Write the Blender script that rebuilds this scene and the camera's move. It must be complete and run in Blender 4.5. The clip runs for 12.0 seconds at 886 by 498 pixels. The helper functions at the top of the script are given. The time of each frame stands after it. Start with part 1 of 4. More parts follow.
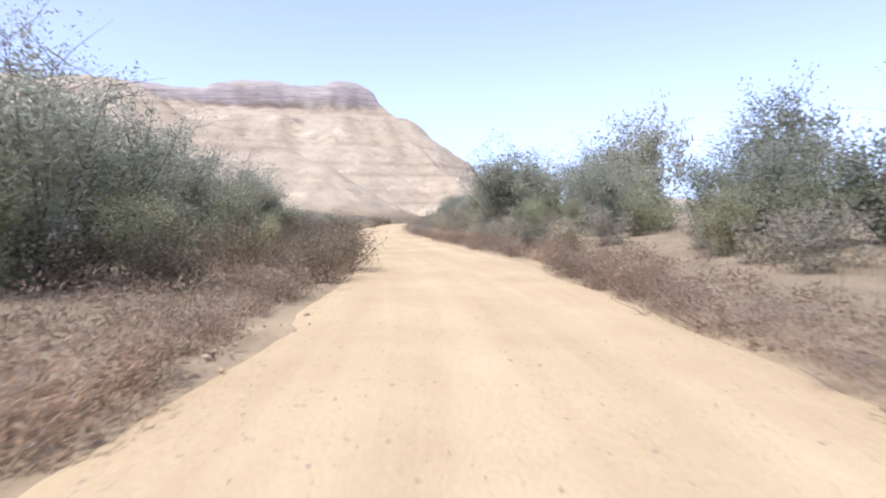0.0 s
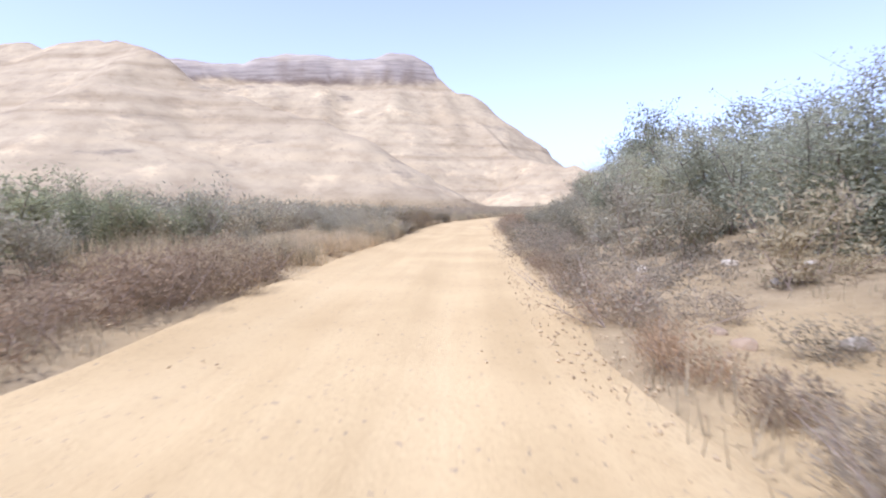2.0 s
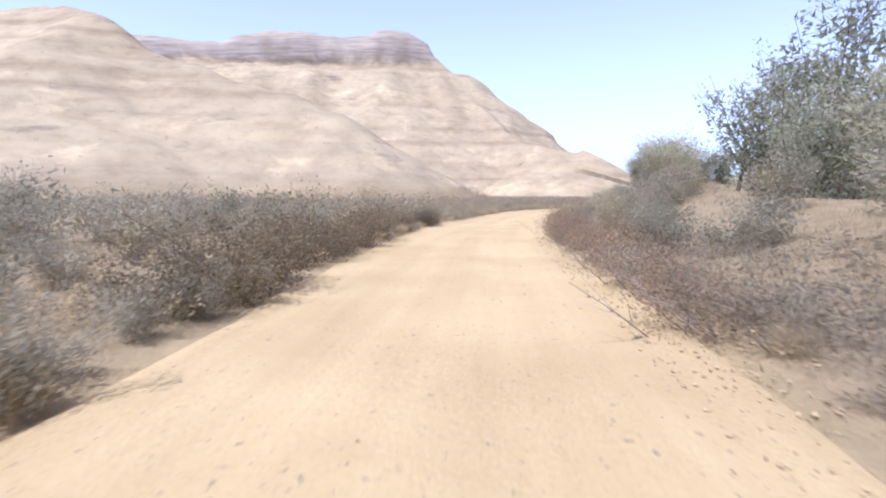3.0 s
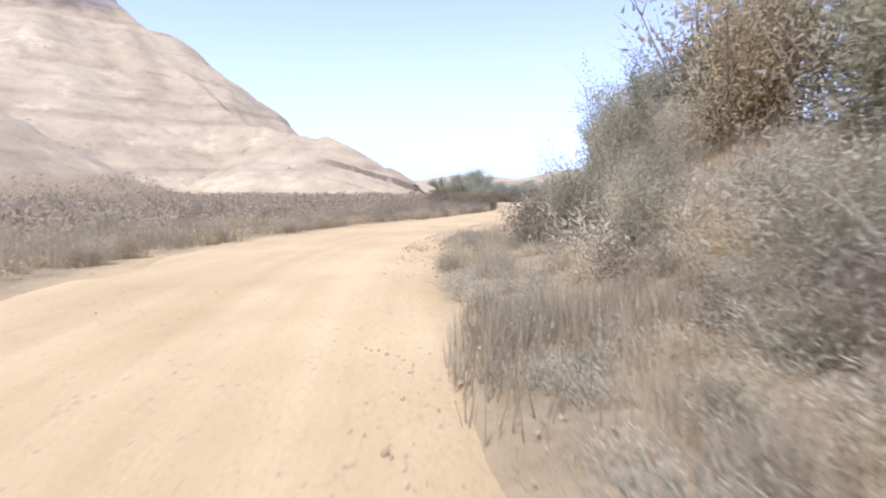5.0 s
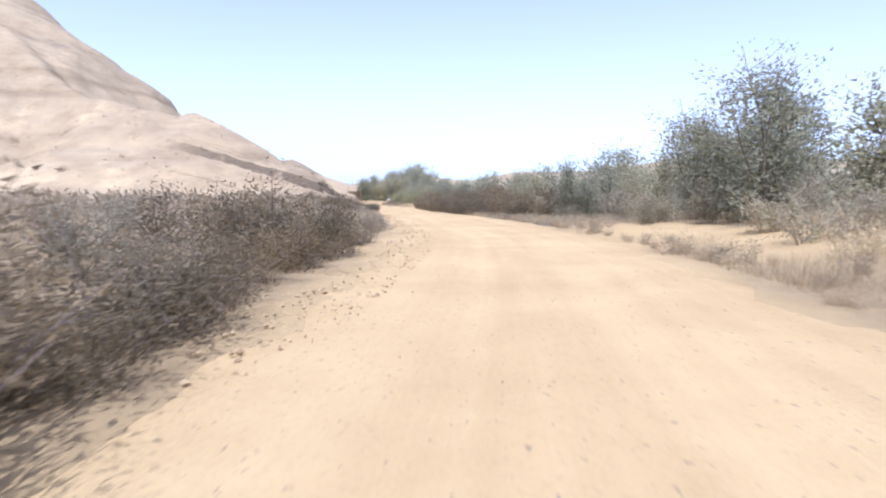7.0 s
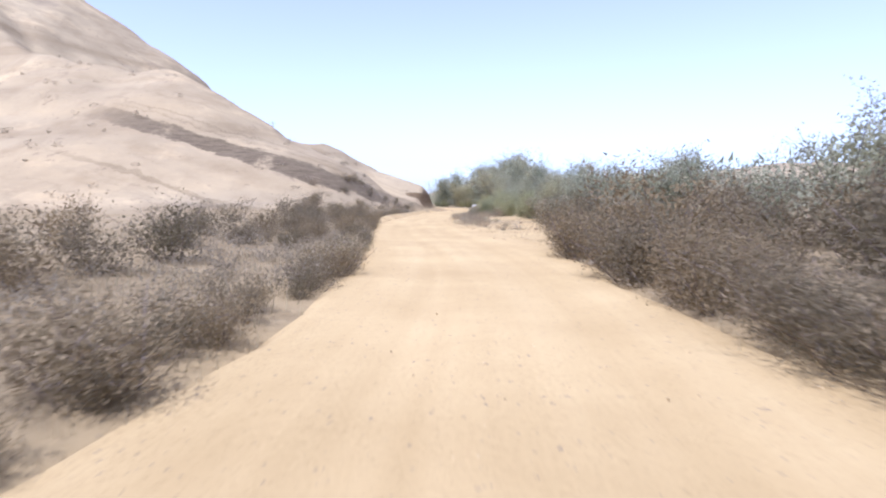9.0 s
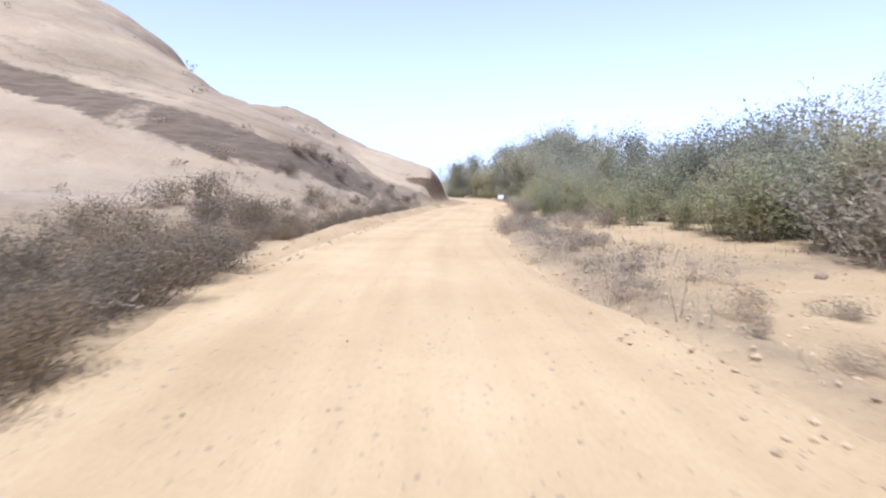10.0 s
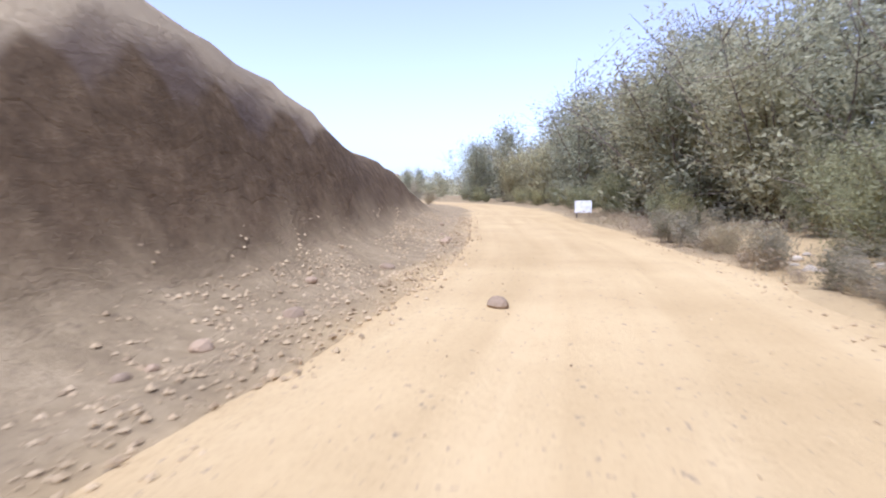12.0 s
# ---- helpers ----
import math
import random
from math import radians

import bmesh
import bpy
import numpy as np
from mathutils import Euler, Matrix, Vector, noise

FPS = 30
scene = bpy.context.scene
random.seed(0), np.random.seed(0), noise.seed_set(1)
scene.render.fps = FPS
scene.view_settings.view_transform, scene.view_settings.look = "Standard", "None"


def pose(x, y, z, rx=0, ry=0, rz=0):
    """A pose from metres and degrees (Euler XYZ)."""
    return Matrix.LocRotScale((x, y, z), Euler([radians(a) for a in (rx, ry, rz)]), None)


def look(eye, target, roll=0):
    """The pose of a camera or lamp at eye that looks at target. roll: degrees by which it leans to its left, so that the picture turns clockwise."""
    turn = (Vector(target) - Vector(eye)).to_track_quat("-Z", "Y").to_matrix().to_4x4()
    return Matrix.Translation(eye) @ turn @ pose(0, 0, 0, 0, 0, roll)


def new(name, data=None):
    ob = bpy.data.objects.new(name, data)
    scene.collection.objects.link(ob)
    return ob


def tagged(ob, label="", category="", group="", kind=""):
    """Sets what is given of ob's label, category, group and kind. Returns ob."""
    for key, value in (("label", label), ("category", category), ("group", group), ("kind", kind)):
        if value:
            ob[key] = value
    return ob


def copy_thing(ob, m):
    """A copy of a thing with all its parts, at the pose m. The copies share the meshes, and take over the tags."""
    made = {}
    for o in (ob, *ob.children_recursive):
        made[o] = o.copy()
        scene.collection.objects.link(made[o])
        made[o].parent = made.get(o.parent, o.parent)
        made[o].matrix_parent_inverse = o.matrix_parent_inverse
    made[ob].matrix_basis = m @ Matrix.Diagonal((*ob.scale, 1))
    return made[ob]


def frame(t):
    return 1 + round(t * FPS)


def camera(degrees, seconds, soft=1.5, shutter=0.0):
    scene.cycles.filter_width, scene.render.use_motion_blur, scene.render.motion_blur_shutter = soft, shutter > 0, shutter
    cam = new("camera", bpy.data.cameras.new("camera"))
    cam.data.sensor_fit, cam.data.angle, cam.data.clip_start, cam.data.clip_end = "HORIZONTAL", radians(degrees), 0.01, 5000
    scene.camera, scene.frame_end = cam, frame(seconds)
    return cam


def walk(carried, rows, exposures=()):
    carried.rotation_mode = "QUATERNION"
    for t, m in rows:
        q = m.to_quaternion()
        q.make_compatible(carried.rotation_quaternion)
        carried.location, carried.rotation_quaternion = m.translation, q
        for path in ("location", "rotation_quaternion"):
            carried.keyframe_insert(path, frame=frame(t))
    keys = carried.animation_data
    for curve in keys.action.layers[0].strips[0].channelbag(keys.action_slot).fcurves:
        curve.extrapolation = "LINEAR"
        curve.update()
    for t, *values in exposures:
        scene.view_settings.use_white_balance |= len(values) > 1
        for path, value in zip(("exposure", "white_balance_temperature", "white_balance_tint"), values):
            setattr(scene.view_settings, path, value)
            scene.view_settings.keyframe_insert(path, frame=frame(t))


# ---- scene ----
cam = camera(76.0, 12.0, soft=2.0, shutter=0.07)
EYE = 1.35
# seconds, x, y, pitch, turn
PATH = [
    (0, 0, 0, -3.26, 8.77),
    (0.5, -2.52, 11.96, -4.04, 14.95),
    (1, -5.69, 23.62, -4.42, 16.51),
    (1.5, -8.75, 35.11, -4.84, 15.39),
    (2, -11.58, 46.47, -4.2, 14.81),
    (2.5, -14.21, 57.75, -4.06, 12.99),
    (3, -16.79, 68.92, -5.2, 14.62),
    (3.2, -17.82, 73.35, -5.09, 13.29),
    (3.6, -19.51, 82.39, -4.61, 9.86),
    (4, -20.46, 91.72, -4.61, 2.32),
    (4.4, -20.61, 101.28, -4.61, -5.21),
    (4.8, -19.9, 111.02, -4.73, -8.64),
    (5, -19.32, 115.92, -5.46, -11.22),
    (5.3, -17.88, 123.26, -4.14, -17.72),
    (5.5, -16.34, 128.06, -3.19, -23.78),
    (5.7, -14.54, 132.79, -0.85, -22.99),
    (6, -12.02, 140, -4.76, -18.65),
    (6.5, -7.56, 152.03, -4.93, -21.01),
    (7, -2.94, 164.14, -5.22, -16.03),
    (7.2, -1.34, 169.11, -4.75, -14.74),
    (7.6, 1.61, 179.16, -4.61, -13.66),
    (8, 4.04, 189.47, -4.61, -11.28),
    (8.4, 5.97, 199.99, -4.61, -8.9),
    (8.8, 7.41, 210.68, -4.53, -7.82),
    (9, 8, 216.07, -4.71, -6.78),
    (9.5, 9.13, 229.59, -7.49, -2.55),
    (10, 10.47, 243.1, -5.76, -5.69),
    (10.5, 12.37, 256.47, -5.76, -8.02),
    (11, 14.34, 269.71, -10.12, -8.18),
    (11.2, 15.06, 274.99, -8.76, -7.07),
    (11.5, 16.24, 282.87, -5.7, -9.41),
    (11.8, 17.6, 290.72, -5.12, -6.2),
    (12, 18.7, 295.95, -5.77, -2.4),
]
walk(cam, [(t, pose(x, y, EYE, 90 + p, 0, w)) for t, x, y, p, w in PATH], exposures=[(0.0, 0.87, 4850, 22), (12.0, 0.87, 4850, 22)])

# ---- sky and sun ----
SUN_AZ, SUN_EL = radians(-148), radians(60)
world = bpy.data.worlds.new("sky")
scene.world = world
world.use_nodes = True
wn = world.node_tree
sky = wn.nodes.new("ShaderNodeTexSky")
sky.sky_type, sky.sun_disc = "NISHITA", False
sky.sun_elevation, sky.sun_rotation = SUN_EL, SUN_AZ % (2 * math.pi)
sky.air_density, sky.dust_density, sky.ozone_density = 1.0, 1.1, 1.7
back = wn.nodes["Background"]
back.inputs["Strength"].default_value = 0.13
hazy = wn.nodes.new("ShaderNodeHueSaturation")
hazy.inputs["Saturation"].default_value = 0.43
hazy.inputs["Hue"].default_value = 0.528
wn.links.new(sky.outputs[0], hazy.inputs["Color"])
wn.links.new(hazy.outputs[0], back.inputs["Color"])
sun_data = bpy.data.lights.new("sun", "SUN")
sun_data.energy, sun_data.angle, sun_data.color = 2.9, radians(0.6), (1.0, 0.93, 0.83)
sun = new("sun", sun_data)
sun_dir = Vector((math.sin(SUN_AZ) * math.cos(SUN_EL), math.cos(SUN_AZ) * math.cos(SUN_EL), math.sin(SUN_EL)))
sun.matrix_world = look(sun_dir * 300, (0, 0, 0))


# ---- materials ----
def surface(name, rough=0.9, spec=0.2):
    m = bpy.data.materials.new(name)
    m.use_nodes = True
    b = m.node_tree.nodes["Principled BSDF"]
    b.inputs["Roughness"].default_value = rough
    b.inputs["Specular IOR Level"].default_value = spec
    return m, m.node_tree, b


def node(tree, kind, **values):
    n = tree.nodes.new(kind)
    for key, value in values.items():
        n.inputs[key].default_value = value
    return n


def grain(tree, scale, detail=6.0, rough=0.6, stretch=(1, 1, 1)):
    geo = tree.nodes.new("ShaderNodeNewGeometry")
    mp = tree.nodes.new("ShaderNodeMapping")
    mp.inputs["Scale"].default_value = stretch
    n = node(tree, "ShaderNodeTexNoise", Scale=scale, Detail=detail, Roughness=rough)
    tree.links.new(geo.outputs["Position"], mp.inputs["Vector"])
    tree.links.new(mp.outputs[0], n.inputs["Vector"])
    return n.outputs["Fac"]


def ramp(tree, fac, stops):
    r = tree.nodes.new("ShaderNodeValToRGB")
    els = r.color_ramp.elements
    while len(els) < len(stops):
        els.new(0.5)
    for e, (p, c) in zip(els, stops):
        e.position, e.color = p, (*c, 1)
    tree.links.new(fac, r.inputs[0])
    return r.outputs[0]


def blend(tree, fac, a, b, kind="MIX"):
    n = tree.nodes.new("ShaderNodeMix")
    n.data_type, n.blend_type = "RGBA", kind
    for sock, v in ((n.inputs[0], fac), (n.inputs[6], a), (n.inputs[7], b)):
        if isinstance(v, (int, float)):
            sock.default_value = v
        elif isinstance(v, tuple):
            sock.default_value = (*v, 1)
        else:
            tree.links.new(v, sock)
    return n.outputs[2]


def mask(tree, fac, lo, hi):
    n = tree.nodes.new("ShaderNodeMapRange")
    n.interpolation_type = "SMOOTHSTEP"
    n.inputs["From Min"].default_value, n.inputs["From Max"].default_value = lo, hi
    tree.links.new(fac, n.inputs["Value"])
    return n.outputs[0]


def attribute(tree, name):
    a = tree.nodes.new("ShaderNodeAttribute")
    a.attribute_name = name
    return a.outputs["Fac"]


def relief(tree, bsdf, fac, strength, distance):
    b = node(tree, "ShaderNodeBump", Strength=strength, Distance=distance)
    tree.links.new(fac, b.inputs["Height"])
    tree.links.new(b.outputs[0], bsdf.inputs["Normal"])


def dirt_colour(t):
    """Pale ochre packed dirt, mottled, with fine grit."""
    col = ramp(t, grain(t, 0.35), [(0.3, (0.45, 0.315, 0.142)), (0.7, (0.555, 0.40, 0.19))])
    grit = ramp(t, grain(t, 24, 5, 0.75), [(0.28, (0.66, 0.63, 0.58)), (0.46, (1, 1, 1))])
    col = blend(t, 0.55, col, grit, "MULTIPLY")
    return blend(t, mask(t, grain(t, 15, 3, 0.5), 0.66, 0.72), col, (0.27, 0.20, 0.12))


def make_road_material():
    m, t, b = surface("packed_dirt", 0.95, 0.1)
    xyz = t.nodes.new("ShaderNodeCombineXYZ")
    t.links.new(attribute(t, "across"), xyz.inputs[0])
    t.links.new(attribute(t, "along"), xyz.inputs[1])
    trail = node(t, "ShaderNodeTexNoise", Scale=1.5, Detail=5.0, Roughness=0.6)
    t.links.new(xyz.outputs[0], trail.inputs["Vector"])
    lanes = ramp(t, trail.outputs["Fac"], [(0.32, (0.80, 0.77, 0.71)), (0.5, (0.97, 0.96, 0.94)), (0.66, (1.1, 1.12, 1.16))])
    col = blend(t, 0.45, dirt_colour(t), lanes, "MULTIPLY")
    grit = ramp(t, grain(t, 28, 4, 0.7), [(0.3, (0.72, 0.70, 0.66)), (0.5, (1, 1, 1))])
    col = blend(t, mask(t, attribute(t, "loose"), 0.1, 0.9), col, blend(t, 0.7, col, grit, "MULTIPLY"))
    t.links.new(col, b.inputs["Base Color"])
    relief(t, b, grain(t, 14, 8, 0.7), 0.5, 0.03)
    return m


def make_ground_material():
    m, t, b = surface("dry_ground", 0.95, 0.1)
    soil = ramp(t, grain(t, 1.7, 8, 0.7), [(0.25, (0.21, 0.15, 0.078)), (0.5, (0.32, 0.235, 0.122)), (0.75, (0.43, 0.32, 0.172))])
    soil = blend(t, mask(t, grain(t, 9, 6, 0.7), 0.52, 0.75), soil, (0.20, 0.142, 0.078))
    near = blend(t, attribute(t, "sandy"), soil, dirt_colour(t))
    # hillside: pale marl with layers and thin scrub
    pale = ramp(t, grain(t, 0.03, 8, 0.6), [(0.3, (0.345, 0.272, 0.172)), (0.7, (0.45, 0.364, 0.235))])
    layer = ramp(t, grain(t, 0.05, 6, 0.55, (0.12, 0.12, 5.0)), [(0.34, (0.78, 0.75, 0.72)), (0.5, (1, 1, 1)), (0.7, (1.08, 1.06, 1.02))])
    hill = blend(t, 0.85, pale, layer, "MULTIPLY")
    scree = ramp(t, grain(t, 0.16, 7, 0.65, (1, 1, 1.6)), [(0.3, (0.78, 0.75, 0.72)), (0.5, (1, 1, 1)), (0.7, (1.14, 1.13, 1.1))])
    hill = blend(t, 0.9, hill, scree, "MULTIPLY")
    chalk = ramp(t, grain(t, 0.07, 8, 0.7, (1, 1, 1.4)), [(0.55, (1, 1, 1)), (0.66, (1.28, 1.26, 1.22))])
    hill = blend(t, 1.0, hill, chalk, "MULTIPLY")
    scrub = mask(t, grain(t, 0.55, 8, 0.75), 0.58, 0.68)
    hill = blend(t, scrub, hill, (0.26, 0.20, 0.13))
    hill = blend(t, mask(t, grain(t, 0.06, 5, 0.6, (1, 1, 3)), 0.58, 0.72), hill, (0.25, 0.20, 0.14))
    # beds that dip along the hillside: a dark thick one and many thin ones
    place = t.nodes.new("ShaderNodeNewGeometry")
    across = t.nodes.new("ShaderNodeVectorMath")
    across.operation = "DOT_PRODUCT"
    across.inputs[1].default_value = (0.3, 0.0, 1.0)
    t.links.new(place.outputs["Position"], across.inputs[0])
    wobble = node(t, "ShaderNodeMath")
    wobble.operation = "MULTIPLY_ADD"
    wobble.inputs[1].default_value = 3.4
    t.links.new(grain(t, 0.11, 9, 0.72), wobble.inputs[0])
    t.links.new(across.outputs["Value"], wobble.inputs[2])
    flow = t.nodes.new("ShaderNodeCombineXYZ")
    t.links.new(wobble.outputs[0], flow.inputs[2])
    thin = node(t, "ShaderNodeTexNoise", Scale=0.9, Detail=6.0, Roughness=0.7)
    t.links.new(flow.outputs[0], thin.inputs["Vector"])
    lines = ramp(t, thin.outputs["Fac"], [(0.36, (0.5, 0.47, 0.43)), (0.47, (1, 1, 1)), (0.7, (1.1, 1.08, 1.04))])
    patch = mask(t, grain(t, 0.09, 5, 0.65), 0.24, 0.42)
    dipped = attribute(t, "dipped")
    lined = blend(t, patch, hill, blend(t, 0.9, hill, lines, "MULTIPLY"))
    bed = ramp(t, grain(t, 1.6, 8, 0.75, (0.4, 0.4, 3.0)), [(0.3, (0.105, 0.08, 0.052)), (0.7, (0.235, 0.182, 0.118))])
    thick = node(t, "ShaderNodeMath")
    thick.operation = "MULTIPLY"
    t.links.new(mask(t, wobble.outputs[0], 5.4, 5.65), thick.inputs[0])
    t.links.new(mask(t, wobble.outputs[0], 7.5, 7.1), thick.inputs[1])
    broken = node(t, "ShaderNodeMath")
    broken.operation = "MULTIPLY"
    t.links.new(thick.outputs[0], broken.inputs[0])
    t.links.new(mask(t, grain(t, 0.16, 6, 0.7), 0.34, 0.46), broken.inputs[1])
    lined = blend(t, broken.outputs[0], lined, bed)
    hill = blend(t, dipped, hill, lined)
    hill = blend(t, 1.0, hill, (1.0, 0.965, 0.885), "MULTIPLY")
    # steep faces: bare rock, its dark colour also painting the shade of the cut
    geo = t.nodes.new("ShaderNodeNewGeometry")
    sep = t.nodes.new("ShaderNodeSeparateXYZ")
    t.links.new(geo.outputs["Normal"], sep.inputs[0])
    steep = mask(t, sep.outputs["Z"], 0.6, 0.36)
    shaded_rock = ramp(t, grain(t, 0.8, 8, 0.7, (0.4, 0.4, 1.6)), [(0.3, (0.115, 0.082, 0.055)), (0.7, (0.24, 0.176, 0.118))])
    hill = blend(t, steep, hill, shaded_rock)
    # brown clods of the cut bank, darkened to carry the shade on its face
    shaded_clods = ramp(t, grain(t, 2.6, 8, 0.75), [(0.3, (0.09, 0.06, 0.032)), (0.55, (0.16, 0.108, 0.056)), (0.75, (0.26, 0.18, 0.096))])
    hill = blend(t, mask(t, attribute(t, "bank"), 0.35, 0.6), hill, shaded_clods)
    shelf = ramp(t, grain(t, 0.22, 7, 0.65, (0.25, 0.25, 3.2)), [(0.32, (0.22, 0.18, 0.14)), (0.5, (0.36, 0.30, 0.235)), (0.7, (0.48, 0.405, 0.32))])
    hill = blend(t, attribute(t, "cap"), hill, shelf)
    col = blend(t, attribute(t, "hilly"), near, hill)
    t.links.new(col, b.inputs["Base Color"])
    ledges = node(t, "ShaderNodeMath")
    ledges.operation = "MULTIPLY_ADD"
    t.links.new(thin.outputs["Fac"], ledges.inputs[0])
    ledges.inputs[1].default_value = 2.2
    t.links.new(grain(t, 1.2, 10, 0.75), ledges.inputs[2])
    relief(t, b, ledges.outputs[0], 0.7, 0.16)
    return m


def make_leaf_material(name, dark, light, thin=0.54):
    m, t, b = surface(name, 0.75, 0.15)
    info = t.nodes.new("ShaderNodeObjectInfo")
    geo = t.nodes.new("ShaderNodeNewGeometry")
    col = ramp(t, geo.outputs["Random Per Island"], [(0.0, dark), (1.0, light)])
    tone = ramp(t, info.outputs["Random"], [(0.0, (0.72, 0.74, 0.70)), (0.5, (1, 1, 1)), (1.0, (1.25, 1.18, 1.05))])
    col = blend(t, 1.0, col, tone, "MULTIPLY")
    t.links.new(col, b.inputs["Base Color"])
    tr = t.nodes.new("ShaderNodeBsdfTranslucent")
    mx = t.nodes.new("ShaderNodeMixShader")
    mx.inputs[0].default_value = thin
    t.links.new(col, tr.inputs["Color"])
    t.links.new(b.outputs[0], mx.inputs[1])
    t.links.new(tr.outputs[0], mx.inputs[2])
    t.links.new(mx.outputs[0], t.nodes["Material Output"].inputs["Surface"])
    return m


def make_bark_material(name, dark, light):
    m, t, b = surface(name, 0.9, 0.1)
    t.links.new(ramp(t, grain(t, 9, 6, 0.7, (1, 1, 0.2)), [(0.3, dark), (0.7, light)]), b.inputs["Base Color"])
    return m


def make_stone_material(name, dark, light):
    m, t, b = surface(name, 0.9, 0.2)
    info = t.nodes.new("ShaderNodeObjectInfo")
    col = ramp(t, grain(t, 6, 8, 0.7), [(0.3, dark), (0.7, light)])
    tone = ramp(t, info.outputs["Random"], [(0.0, (0.75, 0.75, 0.75)), (1.0, (1.1, 1.08, 1.05))])
    t.links.new(blend(t, 1.0, col, tone, "MULTIPLY"), b.inputs["Base Color"])
    relief(t, b, grain(t, 20, 8, 0.7), 0.5, 0.02)
    return m


def make_gravel_material():
    m, t, b = surface("loose_gravel", 0.9, 0.2)
    geo = t.nodes.new("ShaderNodeNewGeometry")
    col = ramp(t, geo.outputs["Random Per Island"], [(0.0, (0.27, 0.19, 0.10)), (0.4, (0.40, 0.29, 0.15)), (1.0, (0.50, 0.37, 0.20))])
    t.links.new(col, b.inputs["Base Color"])
    return m


ROAD_MAT = make_road_material()
GROUND_MAT = make_ground_material()
STONE_MAT = make_stone_material("limestone", (0.30, 0.21, 0.12), (0.44, 0.32, 0.195))
CHALK_MAT = make_stone_material("chalk", (0.38, 0.31, 0.21), (0.54, 0.46, 0.34))
GRAVEL_MAT = make_gravel_material()
BARK_MAT = make_bark_material("grey_bark", (0.10, 0.075, 0.055), (0.24, 0.19, 0.15))
TWIG_MAT = make_bark_material("pale_twigs", (0.22, 0.165, 0.115), (0.42, 0.33, 0.24))
LEAF = {
    "grey_green": make_leaf_material("grey_green_leaves", (0.32, 0.31, 0.20), (0.49, 0.475, 0.31)),
    "green": make_leaf_material("green_leaves", (0.28, 0.275, 0.14), (0.445, 0.43, 0.235)),
    "olive": make_leaf_material("olive_leaves", (0.31, 0.27, 0.175), (0.48, 0.425, 0.28)),
    "brown": make_leaf_material("dry_brown_leaves", (0.27, 0.22, 0.145), (0.45, 0.375, 0.25)),
    "dark": make_leaf_material("dark_brown_leaves", (0.17, 0.135, 0.077), (0.30, 0.24, 0.142)),
    "rust": make_leaf_material("red_brown_leaves", (0.27, 0.19, 0.11), (0.46, 0.34, 0.205)),
    "pale": make_leaf_material("pale_dry_leaves", (0.46, 0.40, 0.25), (0.64, 0.57, 0.375), 0.55),
    "straw": make_leaf_material("straw_grass", (0.42, 0.34, 0.20), (0.62, 0.515, 0.325), 0.58),
}


# ---- the lie of the land ----
ROAD_Y = np.array([-60, -40, -20, -4, 12, 27, 42, 58, 73, 89, 105, 121, 129, 137, 144, 151, 165, 180, 196, 212, 227, 243, 259, 275, 291, 306, 322, 338, 352, 368, 390, 420], float)
ROAD_X = np.array([11, 8.2, 4.7, 1.8, -1.5, -6.4, -11.4, -15.3, -18.1, -20.6, -21.1, -20.9, -19.6, -16.7, -12.9, -9.3, -2.1, 3.6, 6.4, 7.6, 10.0, 10.3, 11.5, 14.5, 17.7, 21.8, 23.6, 25.2, 24.6, 20.5, 10, -10], float)


def spline(xs, ys, q):
    """A smooth curve through the points."""
    q = np.clip(np.asarray(q, float), xs[0], xs[-1])
    slope = np.gradient(ys, xs)
    i = np.clip(np.searchsorted(xs, q) - 1, 0, len(xs) - 2)
    w = xs[i + 1] - xs[i]
    u = (q - xs[i]) / w
    return ((2 * u**3 - 3 * u**2 + 1) * ys[i] + (u**3 - 2 * u**2 + u) * w * slope[i]
            + (3 * u**2 - 2 * u**3) * ys[i + 1] + (u**3 - u**2) * w * slope[i + 1])


def road_x(y):
    return spline(ROAD_Y, ROAD_X, y)


def road_cos(y):
    d = (road_x(np.asarray(y) + 1) - road_x(np.asarray(y) - 1)) / 2
    return 1 / np.sqrt(1 + d * d)


def lateral(x, y):
    return (x - road_x(y)) * road_cos(y)


# where the bare dirt ends and the growth begins, left and right of the road's middle
LEFT_EDGE = np.array([(-60, 2.6), (0, 3.2), (7, 2.9), (12, 2.45), (45, 2.4), (74, 2.3), (80, 2.65), (95, 3.0), (118, 3.2), (130, 3.3), (140, 3.1), (147, 2.4), (158, 2.1), (164, 2.5), (171, 3.6), (179, 4.2), (195, 3.6), (211, 2.9), (217, 2.5), (246, 2.45), (252, 3.0), (256, 3.7), (266, 3.4), (275, 4.0), (288, 3.8), (297, 2.7), (330, 2.8), (420, 3.0)])
RIGHT_EDGE = np.array([(-60, 2.6), (0, 2.4), (10, 2.2), (20, 2.8), (35, 2.6), (60, 2.6), (75, 2.6), (90, 2.4), (112, 2.5), (120, 2.8), (133, 2.8), (138, 3.4), (143, 4.2), (149, 2.9), (155, 2.5), (160, 2.6), (165, 3.4), (180, 3.2), (195, 3.6), (205, 3.2), (215, 2.8), (225, 2.3), (231, 2.7), (236, 4.5), (244, 3.4), (250, 2.3), (264, 2.4), (270, 3.0), (276, 3.5), (290, 3.4), (304, 2.7), (320, 2.5), (420, 3.0)])


def edge(y, side):
    table = LEFT_EDGE if side < 0 else RIGHT_EDGE
    return np.interp(y, table[:, 0], table[:, 1])


